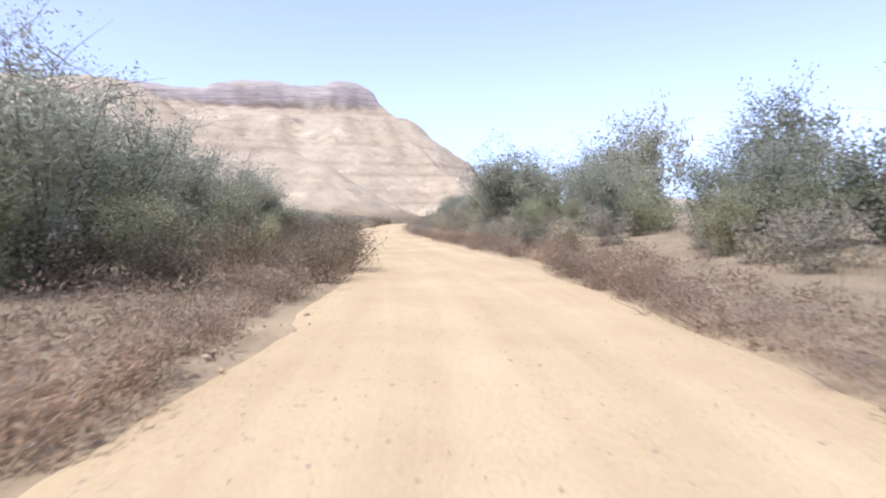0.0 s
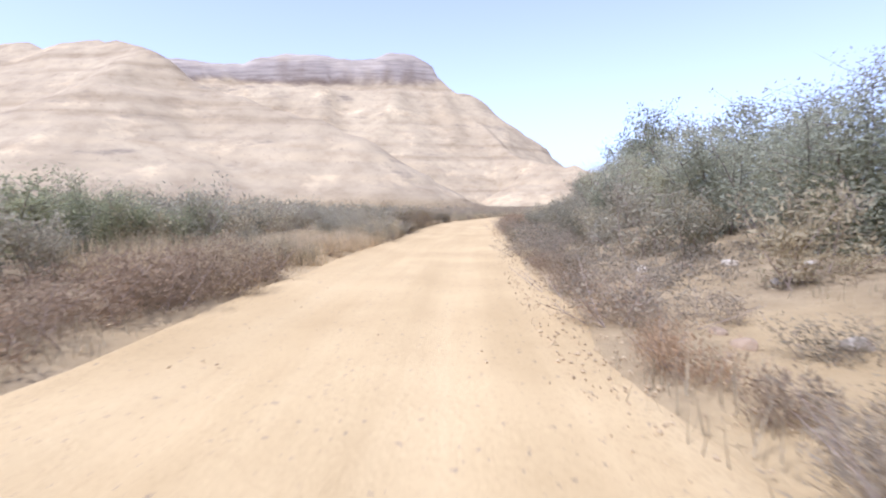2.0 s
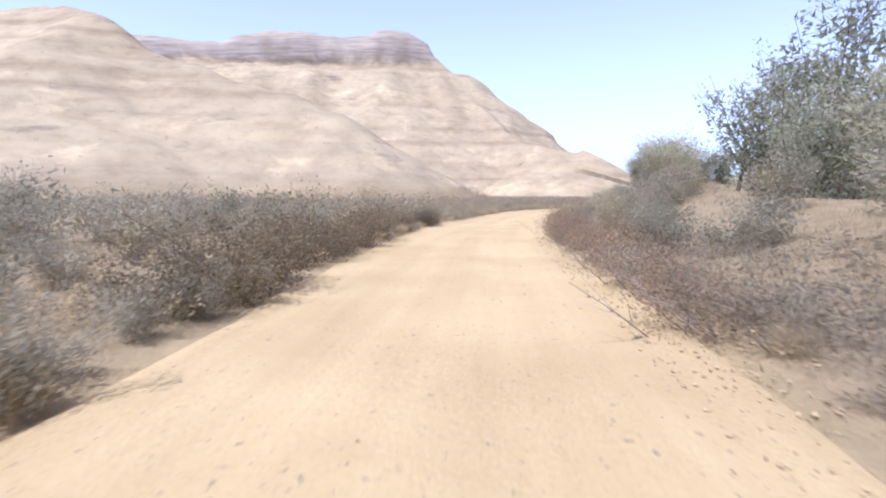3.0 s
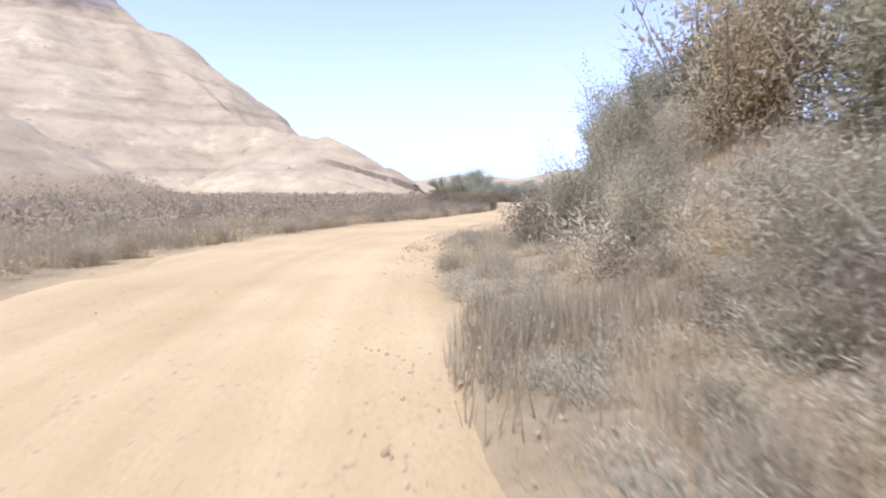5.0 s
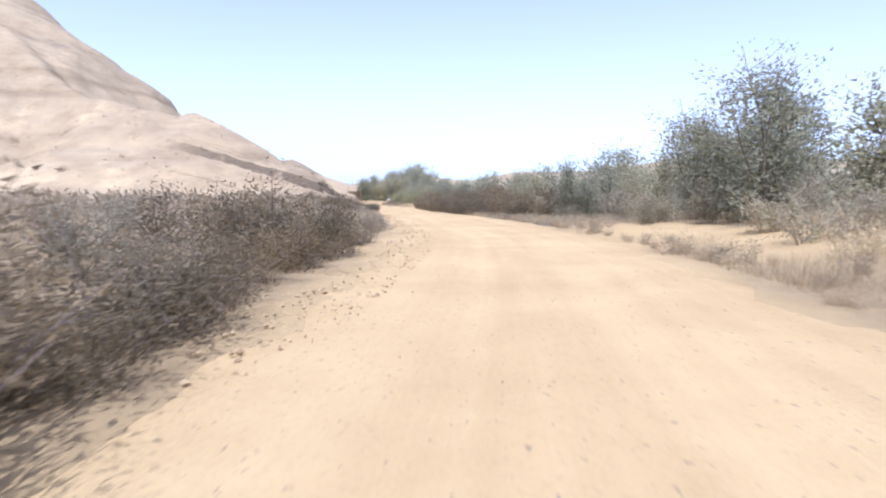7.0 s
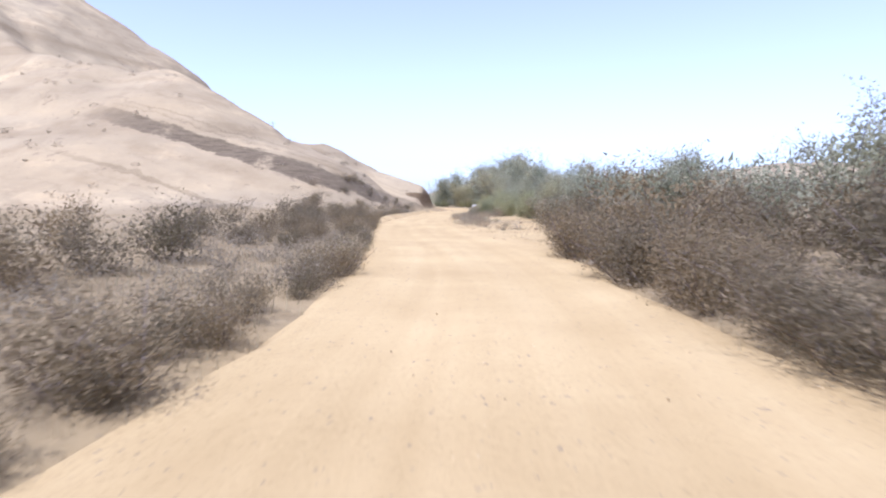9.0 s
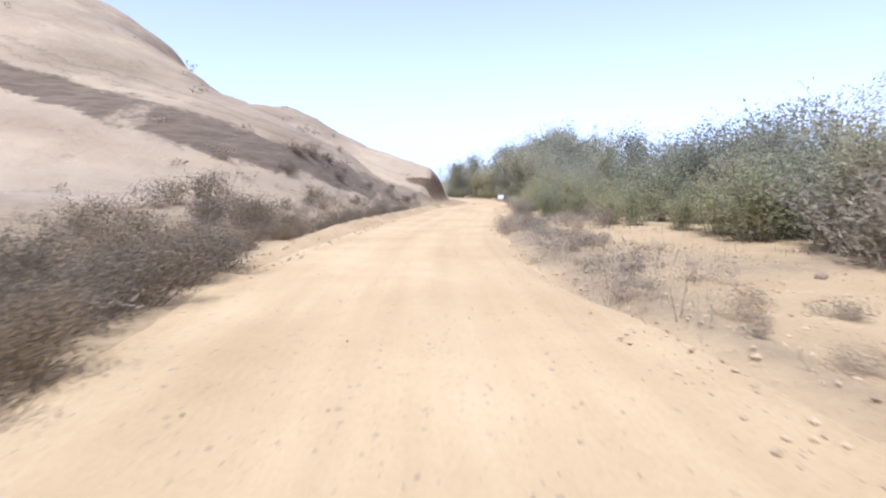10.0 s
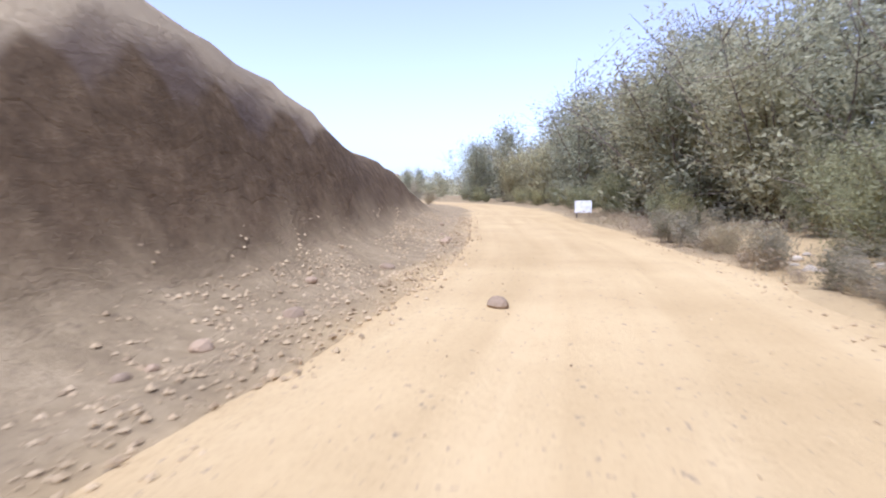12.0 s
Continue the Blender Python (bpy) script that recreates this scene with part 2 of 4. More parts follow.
# how high the growth stands 6 m to the right and 5 m to the left of the road's middle
RIGHT_TOP = np.array([(0, 4), (10, 4.4), (14, 3.3), (18, 4.0), (24, 3.2), (30, 4.6), (36, 4.9), (40, 4.6), (43, 3.1), (48, 3.6), (55, 3.2), (60, 3.4), (66, 3.0), (72, 3.0), (80, 3.5), (90, 3.7), (97, 4.6), (108, 4.2), (118, 3.4), (124, 3.9), (130, 3.5), (137, 3.8), (141, 3.0), (143.5, 2.1), (150, 2.9), (155, 2.0), (166, 2.3), (170, 2.6), (173, 3.9), (180, 4.2), (186, 3.7), (195, 3.1), (236, 2.8), (250, 3.0), (263, 2.6), (270, 3.9), (290, 3.7), (299, 5.0), (306, 5.8), (316, 8), (326, 9), (365, 8), (385, 4.5)])
LEFT_TOP = np.array([(0, 3), (10, 3.9), (18, 3.6), (31, 3.5), (34, 2.4), (46, 2.4), (56, 2.3), (61, 2.6), (66, 2.0), (83, 1.9), (90, 1.4), (110, 1.3), (150, 1.4), (175, 1.7), (182, 1.1), (200, 0.9), (220, 1.15), (232, 0.95), (240, 1.2), (247, 1.4), (256, 1.0), (266, 1.1), (280, 0.7), (300, 0.8), (336, 2.6), (420, 3.5)])


def ceiling_of(y, lat):
    table, at, rise = (LEFT_TOP, 5.0, 0.07) if lat < 0 else (RIGHT_TOP, 6.0, 0.065)
    top = np.interp(y, table[:, 0], table[:, 1])
    away = abs(lat) - at
    return float(top * (min(1 + rise * away, 1.45) if away > 0 else max(0.5, 1 + 0.12 * away)))


def edge_at(lat, y):
    return np.where(lat < 0, edge(y, -1), edge(y, 1))


def smooth(v, lo, hi):
    u = np.clip((v - lo) / (hi - lo), 0, 1)
    return u * u * (3 - 2 * u)


def lattice(ix, iy, seed):
    h = np.sin(ix * 127.1 + iy * 311.7 + seed * 74.7) * 43758.5453
    return h - np.floor(h)


def value_noise(x, y, seed=0):
    ix, iy = np.floor(x), np.floor(y)
    fx, fy = x - ix, y - iy
    fx, fy = fx * fx * (3 - 2 * fx), fy * fy * (3 - 2 * fy)
    a, b = lattice(ix, iy, seed), lattice(ix + 1, iy, seed)
    c, d = lattice(ix, iy + 1, seed), lattice(ix + 1, iy + 1, seed)
    return (a + (b - a) * fx) * (1 - fy) + (c + (d - c) * fx) * fy


def fbm(x, y, size, octaves=4, seed=0):
    out, amp, total = 0, 1.0, 0
    for k in range(octaves):
        out = out + amp * (value_noise(x / size, y / size, seed + k) - 0.5)
        total += amp
        amp, size = amp * 0.5, size * 0.5
    return out / total


# crest lines of the hills: x, y, height, and how steeply each falls away
RIDGES = [
    ([(-98, 370.5, 73.5), (-126.5, 364.5, 80.7), (-233.6, 326.6, 76.7), (-380, 311, 83.6)], 0.77),
    ([(-312.5, 229.6, 65.6), (-170.1, 211.1, 53.6), (-144, 194.3, 45.0), (-72.7, 190.1, 19.5), (-38.2, 178.2, -2.0)], 0.61),
    ([(-95.3, 364.1, 69.0), (-52.9, 318.9, 26.3), (-40.1, 306.9, 19.2), (-26.1, 296.3, 16.6)], 0.92),
    ([(-35.3, 298.6, 16.1), (-20.4, 298.3, 17.9), (-16.1, 290.9, 15.1), (-8.6, 298.5, 9.1)], 0.55),
    ([(-33.5, 333.1, 15.3), (-2.2, 300.6, 9.8), (5.2, 317, 7.6), (9.9, 329.9, 4.0)], 0.95),
]
FAR_RIDGES = [([(-700, 1500, 60), (-200, 1450, 46), (60, 1420, 40), (160, 1380, 38), (260, 1350, 46), (380, 1320, 40), (520, 1260, 60), (700, 1150, 74), (1400, 900, 90)], 0.22)]


def ridge_height(x, y, ridges):
    z = np.full(np.shape(x), -9.0)
    for crest, fall in ridges:
        for a, b in zip(crest[:-1], crest[1:]):
            dx, dy = b[0] - a[0], b[1] - a[1]
            u = np.clip(((x - a[0]) * dx + (y - a[1]) * dy) / (dx * dx + dy * dy), 0, 1)
            away = np.sqrt((x - a[0] - u * dx) ** 2 + (y - a[1] - u * dy) ** 2 + 4) - 2
            z = np.maximum(z, a[2] + u * (b[2] - a[2]) - fall * away)
    return np.where(z > 1, z, np.exp(np.minimum(z - 1, 0)))


RIGHT_BANK = np.array([(-60, 0.5), (0, 0.5), (40, 0.9), (90, 1.2), (112, 2.0), (132, 2.6), (150, 2.5), (168, 1.3), (185, 0.3), (240, 0.15), (300, 0.4), (420, 0.5)], float)
LEFT_BANK = np.array([(-60, 0.4), (40, 0.35), (90, 0.1), (130, 0.0), (200, 0.5), (240, 0.5), (300, 0.6), (420, 0.3)], float)


def dipping_bed(x, y):
    """Height of the dark layer that dips along the hillside towards the road."""
    return 4.3 - 0.3 * x + fbm(x, y, 9, 4, 17) * 1.6


def land(x, y):
    """Height of the ground."""
    x, y = np.asarray(x, float), np.asarray(y, float)
    lat = lateral(x, y)
    hills = ridge_height(x, y, RIDGES)
    rough = smooth(hills, 2, 25)
    # ledges of harder rock, and gullies
    gully = fbm(x, y, 38, 5, 3) * 9 * rough + fbm(x, y, 6, 4, 8) * 1.3 * smooth(hills, 1, 6)
    along = 0.95 * x + 0.3 * y + fbm(x, y, 30, 3, 61) * 14
    spur = 1 - np.abs(2 * value_noise(along / 27, along * 0 + 2.5, 63) - 1) + 0.5 * (value_noise(along / 9, hills / 60, 64) - 0.5)
    hills = hills + gully + (spur - 0.5) * 7 * smooth(hills, 8, 34) * (1 - smooth(hills, 58, 70)) * smooth(y, 150, 250)
    wave = fbm(x, y, 45, 3, 5) * 14
    hills = np.where(hills > 86, 86 + 0.3 * (hills - 86), hills)
    ledge = 4.6 * np.tanh((hills - 75 - wave * 0.25) / 1.6)
    ledge = ledge * smooth(hills, 62, 69) * (0.7 + 0.9 * value_noise(x / 30, y / 30, 9))
    for level, size, spread in ((45, 1.6, 30), (30, 1.0, 24), (12.5, 0.9, 18), (8.5, 0.5, 12)):
        bite = np.clip(fbm(x, y, spread, 3, level) * 5 + 0.3, 0, 1)
        ledge = ledge + size * bite * np.tanh((hills - level - wave * 0.25) / (0.35 * size + 0.4)) * smooth(hills, level * 0.6, level * 0.8)
    dip = hills - dipping_bed(x, y)
    ledge = ledge + 0.6 * np.tanh(dip / 1.1) * smooth(y, 255, 270) * smooth(x, -26, -14) * smooth(hills, 0.6, 1.6)
    hills = hills + ledge + ridge_height(x, y, FAR_RIDGES)
    # the hill is held back from the road, closest at the cut bank
    cut = smooth(y, 295, 303.5) * (1 - smooth(y, 316, 336))
    flute = fbm(y, y * 0 + 3, 6, 2, 12) * 0.6 - 0.8
    keep = (1 - cut) * smooth(-lat, 3.4, 12) + cut * smooth(-lat, 5.4, 16)
    face = smooth(-lat + flute, 3.7, 5.0)
    tall = 1 - 0.42 * smooth(y, 304, 315)
    wall = cut * tall * (2.75 * face * (1 + 0.2 * fbm(x, y, 3, 3, 15)) + 0.3 * np.clip(-lat - 5.4, 0, 9) * face)
    far = smooth(np.abs(lat), 60, 200)
    z = np.maximum(hills * np.maximum(keep, (lat > 0) * far), wall)
    z = z + spline(RIGHT_BANK[:, 0], RIGHT_BANK[:, 1], y) * smooth(lat, 3.6, 10)
    z = z + spline(LEFT_BANK[:, 0], LEFT_BANK[:, 1], y) * smooth(-lat, 3.4, 9)
    z = z + 0.45 * cut * smooth(-lat, 3.2, 5.0)
    off = smooth(np.abs(lat), 2.1, 3.0)
    z = z + fbm(x, y, 5, 4, 20) * 0.45 * smooth(np.abs(lat), 2.8, 6)
    z = z + off * np.exp(-((np.abs(lat) - 2.9) / 0.4) ** 2) * (0.08 + 0.27 * smooth(y, 252, 264) * (1 - smooth(y, 292, 299)) * (lat < 0))
    return z - 0.10 * (1 - off)


def land_at(x, y):
    return float(land(np.array([x]), np.array([y]))[0])


def steps(*spans):
    out = []
    for a, b, s in spans:
        out.extend(np.arange(a, b - 1e-6, s))
    return np.array(out + [spans[-1][1]], float)


def mesh_of(name, verts, faces, material, flat=True):
    """A mesh from arrays of vertices and of equal faces."""
    verts, faces = np.asarray(verts, np.float32), np.asarray(faces, np.int32)
    me = bpy.data.meshes.new(name)
    me.vertices.add(len(verts))
    me.vertices.foreach_set("co", verts.ravel())
    me.loops.add(faces.size)
    me.loops.foreach_set("vertex_index", faces.ravel())
    me.polygons.add(len(faces))
    me.polygons.foreach_set("loop_start", np.arange(0, faces.size, faces.shape[1], dtype=np.int32))
    me.polygons.foreach_set("use_smooth", np.full(len(faces), not flat))
    me.materials.append(material)
    me.update(calc_edges=True)
    return me


def grid_faces(nu, nv):
    i = np.arange((nu - 1) * (nv - 1))
    r, c = i // (nv - 1), i % (nv - 1)
    a = r * nv + c
    return np.stack([a, a + 1, a + nv + 1, a + nv], 1)


def put_attribute(me, name, values):
    at = me.attributes.new(name, "FLOAT", "POINT")
    at.data.foreach_set("value", np.asarray(values, np.float32))


# sandy clearings beside the road: y, lateral, half length, half width, strength
CLEARINGS = [(243, 6.5, 12, 4.5, 1.0), (262, 7.0, 9, 3.0, 0.8), (179, 5.5, 9, 3.0, 1.0), (141, 4.2, 7, 1.3, 0.7), (48, 4.6, 9, 1.6, 0.8), (203, -6.5, 9, 3.5, 0.7), (284, 4.6, 16, 1.4, 0.9), (302, 5.0, 12, 2.2, 0.9)]


def build_ground():
    xs = steps((-3200, -800, 200), (-800, -420, 38), (-420, -60, 3.2), (-60, 8, 1.0), (8, 22, 0.4), (22, 60, 1.0), (60, 150, 4), (150, 500, 35), (500, 3200, 225))
    ys = steps((-1500, -200, 130), (-200, -30, 10), (-30, 294, 1.0), (294, 326, 0.4), (326, 345, 1.0), (345, 480, 3.4), (480, 800, 20), (800, 1700, 60), (1700, 4200, 250))
    X, Y = np.meshgrid(xs, ys)
    X, Y = X.ravel(), Y.ravel()
    Z = land(X, Y)
    me = mesh_of("ground", np.stack([X, Y, Z], 1), grid_faces(len(ys), len(xs)), GROUND_MAT, flat=False)
    lat = lateral(X, Y)
    brink = edge_at(lat, Y) - 0.9 * smooth(Y, 262, 270) * (1 - smooth(Y, 290, 297)) * (lat < 0)
    sandy = 1 - smooth(np.abs(lat) + fbm(X, Y, 2.5, 3, 31) * 1.3, brink - 0.35, brink + 0.4)
    for cy, cl, hl, hw, s in CLEARINGS:
        r = np.sqrt(((Y - cy) / hl) ** 2 + ((lat - cl) / hw) ** 2) + fbm(X, Y, 3, 3, 33) * 0.7
        sandy = np.maximum(sandy, s * (1 - smooth(r, 0.75, 1.1)))
    put_attribute(me, "sandy", sandy)
    hilly = smooth(Z * (lat < 0) + fbm(X, Y, 6, 3, 35) * 0.8, 0.4, 1.1) * smooth(Y, 185, 200)
    hilly = np.maximum(hilly, smooth(ridge_height(X, Y, RIDGES) * (lat < 0), 1.5, 4.5))
    hilly = np.maximum(hilly, smooth(np.hypot(X, Y - 150), 350, 500))
    put_attribute(me, "hilly", hilly * (1 - sandy))
    cap = smooth(Z + fbm(X, Y, 30, 4, 23) * 9, 72, 75.5) * (Y < 700)
    put_attribute(me, "cap", cap * 0.75 * smooth(fbm(X, Y, 22, 4, 27), -0.3, 0.0))
    # where the cut face gets its shade as colour: low, close to the road
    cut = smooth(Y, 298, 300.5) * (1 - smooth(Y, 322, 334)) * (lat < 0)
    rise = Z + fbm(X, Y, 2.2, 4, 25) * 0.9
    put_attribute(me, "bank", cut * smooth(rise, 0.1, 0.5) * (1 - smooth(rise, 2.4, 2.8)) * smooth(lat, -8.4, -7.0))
    put_attribute(me, "dipped", smooth(Y, 248, 266) * smooth(X, -26, -14) * (1 - 0.35 * smooth(Y, 284, 293)) * (lat < 0))
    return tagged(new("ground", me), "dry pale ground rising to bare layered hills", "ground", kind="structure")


def build_road():
    ys = np.arange(-58, 418, 0.8)
    us = np.linspace(-1, 1, 25)
    Y, U = np.meshgrid(ys, us, indexing="ij")
    left = np.minimum(edge(Y, -1), 3.3) + 0.3 + fbm(Y, Y * 0 + 1, 3, 4, 41) * 0.7
    right = np.minimum(edge(Y, 1), 3.5) + 0.3 + fbm(Y, Y * 0 + 9, 3, 4, 44) * 0.7
    L = np.where(U < 0, U * left, U * right)
    slope = (road_x(Y + 1) - road_x(Y - 1)) / 2
    c = 1 / np.sqrt(1 + slope**2)
    X = road_x(Y) + L * c
    YY = Y - L * slope * c
    rut = -0.035 * (np.exp(-((L + 0.85) / 0.3) ** 2) + np.exp(-((L - 0.85) / 0.3) ** 2))
    Z = 0.02 + rut + fbm(X, YY, 1.6, 4, 46) * 0.05 - 0.16 * smooth(np.abs(U), 0.82, 1.0)
    me = mesh_of("road", np.stack([X.ravel(), YY.ravel(), Z.ravel()], 1), grid_faces(len(ys), len(us))[:, ::-1], ROAD_MAT, flat=False)
    put_attribute(me, "across", L.ravel())
    put_attribute(me, "along", Y.ravel() * 0.045)
    put_attribute(me, "loose", smooth(np.abs(U), 0.45, 0.9).ravel())
    return tagged(new("road", me), "pale ochre packed-dirt road with faint wheel tracks", "road", kind="structure")


ground = build_ground()
road = build_road()


# ---- shrubs and trees ----
def limb_tubes(lines):
    """Tapered three-sided tubes along polylines of (points, radius at foot, radius at tip)."""
    V, F, base = [], [], 0
    for pts, r0, r1 in lines:
        pts = np.asarray(pts, float)
        n = len(pts)
        d = np.gradient(pts, axis=0)
        d /= np.linalg.norm(d, axis=1)[:, None] + 1e-9
        side = np.cross(d, (0.31, 0.95, 0.05))
        side /= np.linalg.norm(side, axis=1)[:, None] + 1e-9
        up = np.cross(d, side)
        r = np.linspace(r0, r1, n)[:, None]
        ring = np.stack([pts + r * side, pts - r * side * 0.5 + r * up * 0.87, pts - r * side * 0.5 - r * up * 0.87], 1)
        V.append(ring.reshape(-1, 3))
        for k in range(n - 1):
            for j in range(3):
                a, b = base + k * 3 + j, base + k * 3 + (j + 1) % 3
                F.append((a, b, b + 3, a + 3))
        base += n * 3
    return np.concatenate(V), np.array(F)


def bent_line(rng, foot, way, length, n, wander, lift):
    pts, p, d = [np.array(foot, float)], np.array(foot, float), np.array(way, float)
    for _ in range(n):
        d = d + rng.normal(0, wander, 3) + (0, 0, lift)
        d /= np.linalg.norm(d)
        p = p + d * length / n
        pts.append(p.copy())
    return np.array(pts)


def leaf_blades(rng, centres, ways, size, slim):
    """Pointed sprays of leaf, each with its own tilt."""
    n = len(centres)
    d = ways + rng.normal(0, 0.75, (n, 3)) + (0, 0, 0.15)
    d /= np.linalg.norm(d, axis=1)[:, None]
    s = np.cross(d, rng.normal(0, 1, (n, 3)))
    s /= np.linalg.norm(s, axis=1)[:, None]
    ln = size * rng.uniform(0.5, 1.5, (n, 1))
    V = np.stack([centres - s * ln * slim * 0.5, centres + s * ln * slim * 0.5, centres + d * ln], 1)
    return V.reshape(-1, 3), np.arange(n * 3).reshape(n, 3)


def shrub(seed, name, height, width, stems, leaves, size, slim, leaf, bark, bare=0.0, low=0.1, twigs=7, fuzz=1.0):
    """A shrub of that height and width: stems that fork into twigs, and a ragged crown of leaves."""
    rng = np.random.default_rng(seed)
    lines, tips = [], []
    for k in range(stems):
        a = rng.uniform(0, 2 * math.pi)
        lean = rng.uniform(0.05, 0.9) ** 0.7 * width / height * 0.68
        way = np.array((math.cos(a) * lean, math.sin(a) * lean, 1.0))
        way /= np.linalg.norm(way)
        reach = height * rng.uniform(0.55, 0.9)
        foot = (rng.normal(0, 0.06) * width, rng.normal(0, 0.06) * width, -0.15)
        n = 5 if height > 2.5 else 3
        main = bent_line(rng, foot, way, reach, n, 0.11, 0.02)
        r = 0.0045 * height + 0.003
        lines.append((main, r, r * 0.2))
        for j in range(twigs):
            at = rng.uniform(low, 1.0)
            i = min(int(at * n), n - 1)
            p = main[i] + (main[i + 1] - main[i]) * (at * n - i)
            b = rng.uniform(0, 2 * math.pi)
            side = np.array((math.cos(b), math.sin(b), rng.uniform(0.0, 0.9)))
            twig = bent_line(rng, p, side / np.linalg.norm(side), reach * rng.uniform(0.16, 0.34), 2 if height > 2.5 else 1, 0.22, 0.05)
            lines.append((twig, r * 0.35, r * 0.08))
            if rng.random() > bare:
                tips.append((twig, rng.uniform(0.5, 1.5)))
        tips.append((main[n // 3:], 2.2))
    thing = new(name)
    v, f = limb_tubes(lines)
    trunk = new("trunk", mesh_of("trunk", v, f, bark))
    trunk.parent = thing
    weight = np.array([w for _, w in tips])
    share = rng.multinomial(leaves, weight / weight.sum())
    C, D = [], []
    for (line, _), n in zip(tips, share):
        if not n:
            continue
        u = rng.uniform(0, len(line) - 1.001, n)
        i = u.astype(int)
        p = line[i] + (line[i + 1] - line[i]) * (u - i)[:, None]
        C.append(p + np.clip(rng.normal(0, 1, (n, 3)), -1.4, 1.4) * fuzz * (0.055 * height ** 0.7 + 0.03) * (1, 1, 0.8))
        D.append((line[i + 1] - line[i]) / (np.linalg.norm(line[i + 1] - line[i], axis=1)[:, None] + 1e-9))
    C, D = np.concatenate(C), np.concatenate(D)
    fit = height / np.percentile(C[:, 2], 99.6)
    C, trunk.scale = C * fit, (fit, fit, fit)
    C[:, 2] = np.abs(C[:, 2])
    far = np.hypot(C[:, 0], C[:, 1]) / (0.72 * width) + 1e-6
    C[:, :2] *= (np.tanh(far) / far)[:, None]
    # small sprays on the outside of the crown, coarser ones deep inside
    out = np.sqrt((C[:, 0] ** 2 + C[:, 1] ** 2) / (0.5 * width) ** 2 + ((C[:, 2] - 0.5 * height) / (0.5 * height)) ** 2)
    v, f = leaf_blades(rng, C, D, size * np.clip(1.4 - 0.7 * out, 0.65, 1.15)[:, None], slim)
    crown = new("crown", mesh_of("crown", v, f, LEAF[leaf]))
    crown.parent = thing
    return thing


KINDS = {
    # kind: (name, label, category, group, [arguments of shrub for each model])
    "tall": ("tamarisk_tree", "tall grey-green feathery tree at the roadside", "tree", "roadside trees",
             [dict(height=5.0, width=w, stems=n, leaves=11000, size=0.125, slim=0.45, leaf="grey_green", bark=BARK_MAT, twigs=17, fuzz=1.05, low=0.02) for w, n in ((4.4, 10), (3.6, 9), (5.2, 12), (4.0, 10))]),
    "grove": ("tamarisk_tree", "grey-green feathery tree behind the roadside bushes", "tree", "trees of the grove",
              [dict(height=5.0, width=w, stems=n, leaves=6500, size=0.14, slim=0.48, leaf="grey_green", bark=BARK_MAT, twigs=13, fuzz=1.05, low=0.02) for w, n in ((4.4, 9), (3.6, 8), (5.0, 9))]),
    "lush": ("green_shrub", "dense green leafy shrub beside the road", "shrub", "green shrubs",
             [dict(height=3.0, width=w, stems=10, leaves=6400, size=0.10, slim=0.45, leaf="green", bark=BARK_MAT, low=0.03, twigs=11, fuzz=1.15) for w in (3.6, 3.0, 4.2)]),
    "bush": ("olive_bush", "dusty olive-brown bush beside the dirt road", "bush", "roadside bushes",
             [dict(height=2.0, width=w, stems=8, leaves=3600, size=0.09, slim=0.40, leaf="olive", bark=TWIG_MAT, low=0.02, twigs=6, fuzz=1.3) for w in (2.9, 2.4, 3.3, 2.6)]),
    "dense": ("brown_bush", "dense dark brown bush at the road's edge", "bush", "dark bushes",
              [dict(height=1.6, width=w, stems=9, leaves=3000, size=0.08, slim=0.40, leaf="dark", bark=BARK_MAT, low=0.0, twigs=5, fuzz=1.6) for w in (2.6, 2.2, 3.0)]),
    "thorn": ("pale_thicket", "pale dry grey-yellow thicket of thin stems", "thicket", "pale thickets",
              [dict(height=3.0, width=w, stems=13, leaves=6500, size=0.09, slim=0.36, leaf="pale", bark=TWIG_MAT, low=0.0, twigs=7, fuzz=1.6) for w in (3.0, 2.5, 3.5)]),
    "brush": ("dry_brush", "dry brown twiggy scrub on bare soil", "scrub", "dry scrub",
              [dict(height=1.2, width=w, stems=9, leaves=1800, size=0.07, slim=0.34, leaf="brown", bark=TWIG_MAT, bare=0.1, low=0.03, twigs=4, fuzz=1.5) for w in (2.2, 1.8, 2.7, 2.0)]),
    "rust": ("red_brown_scrub", "low red-brown leafy scrub at the road's edge", "scrub", "red-brown scrub",
             [dict(height=0.9, width=w, stems=9, leaves=1900, size=0.06, slim=0.36, leaf="rust", bark=TWIG_MAT, bare=0.1, low=0.0, twigs=4, fuzz=1.6) for w in (1.8, 1.5, 2.1)]),
    "reed": ("straw_clump", "tall clump of straw-coloured dry grass", "grass clump", "grass clumps",
             [dict(height=1.1, width=w, stems=10, leaves=1300, size=0.22, slim=0.05, leaf="straw", bark=TWIG_MAT, bare=0.5, low=0.0, twigs=4, fuzz=1.6) for w in (1.5, 1.2, 1.8)]),
    "low": ("low_shrub", "low pale leafy shrub hugging the road's edge", "shrub", "low shrubs",
            [dict(height=0.7, width=w, stems=11, leaves=1500, size=0.07, slim=0.26, leaf="pale", bark=TWIG_MAT, bare=0.1, low=0.0, twigs=4, fuzz=1.7) for w in (1.2, 1.6, 1.4)]),
    "bare": ("leafless_tree", "half-leafless thorny tree with pale branches", "tree", "bare trees",
             [dict(height=4.2, width=w, stems=12, leaves=2600, size=0.08, slim=0.35, leaf="brown", bark=TWIG_MAT, bare=0.4, twigs=9, fuzz=1.2) for w in (3.6, 3.0)]),
}
models = {}


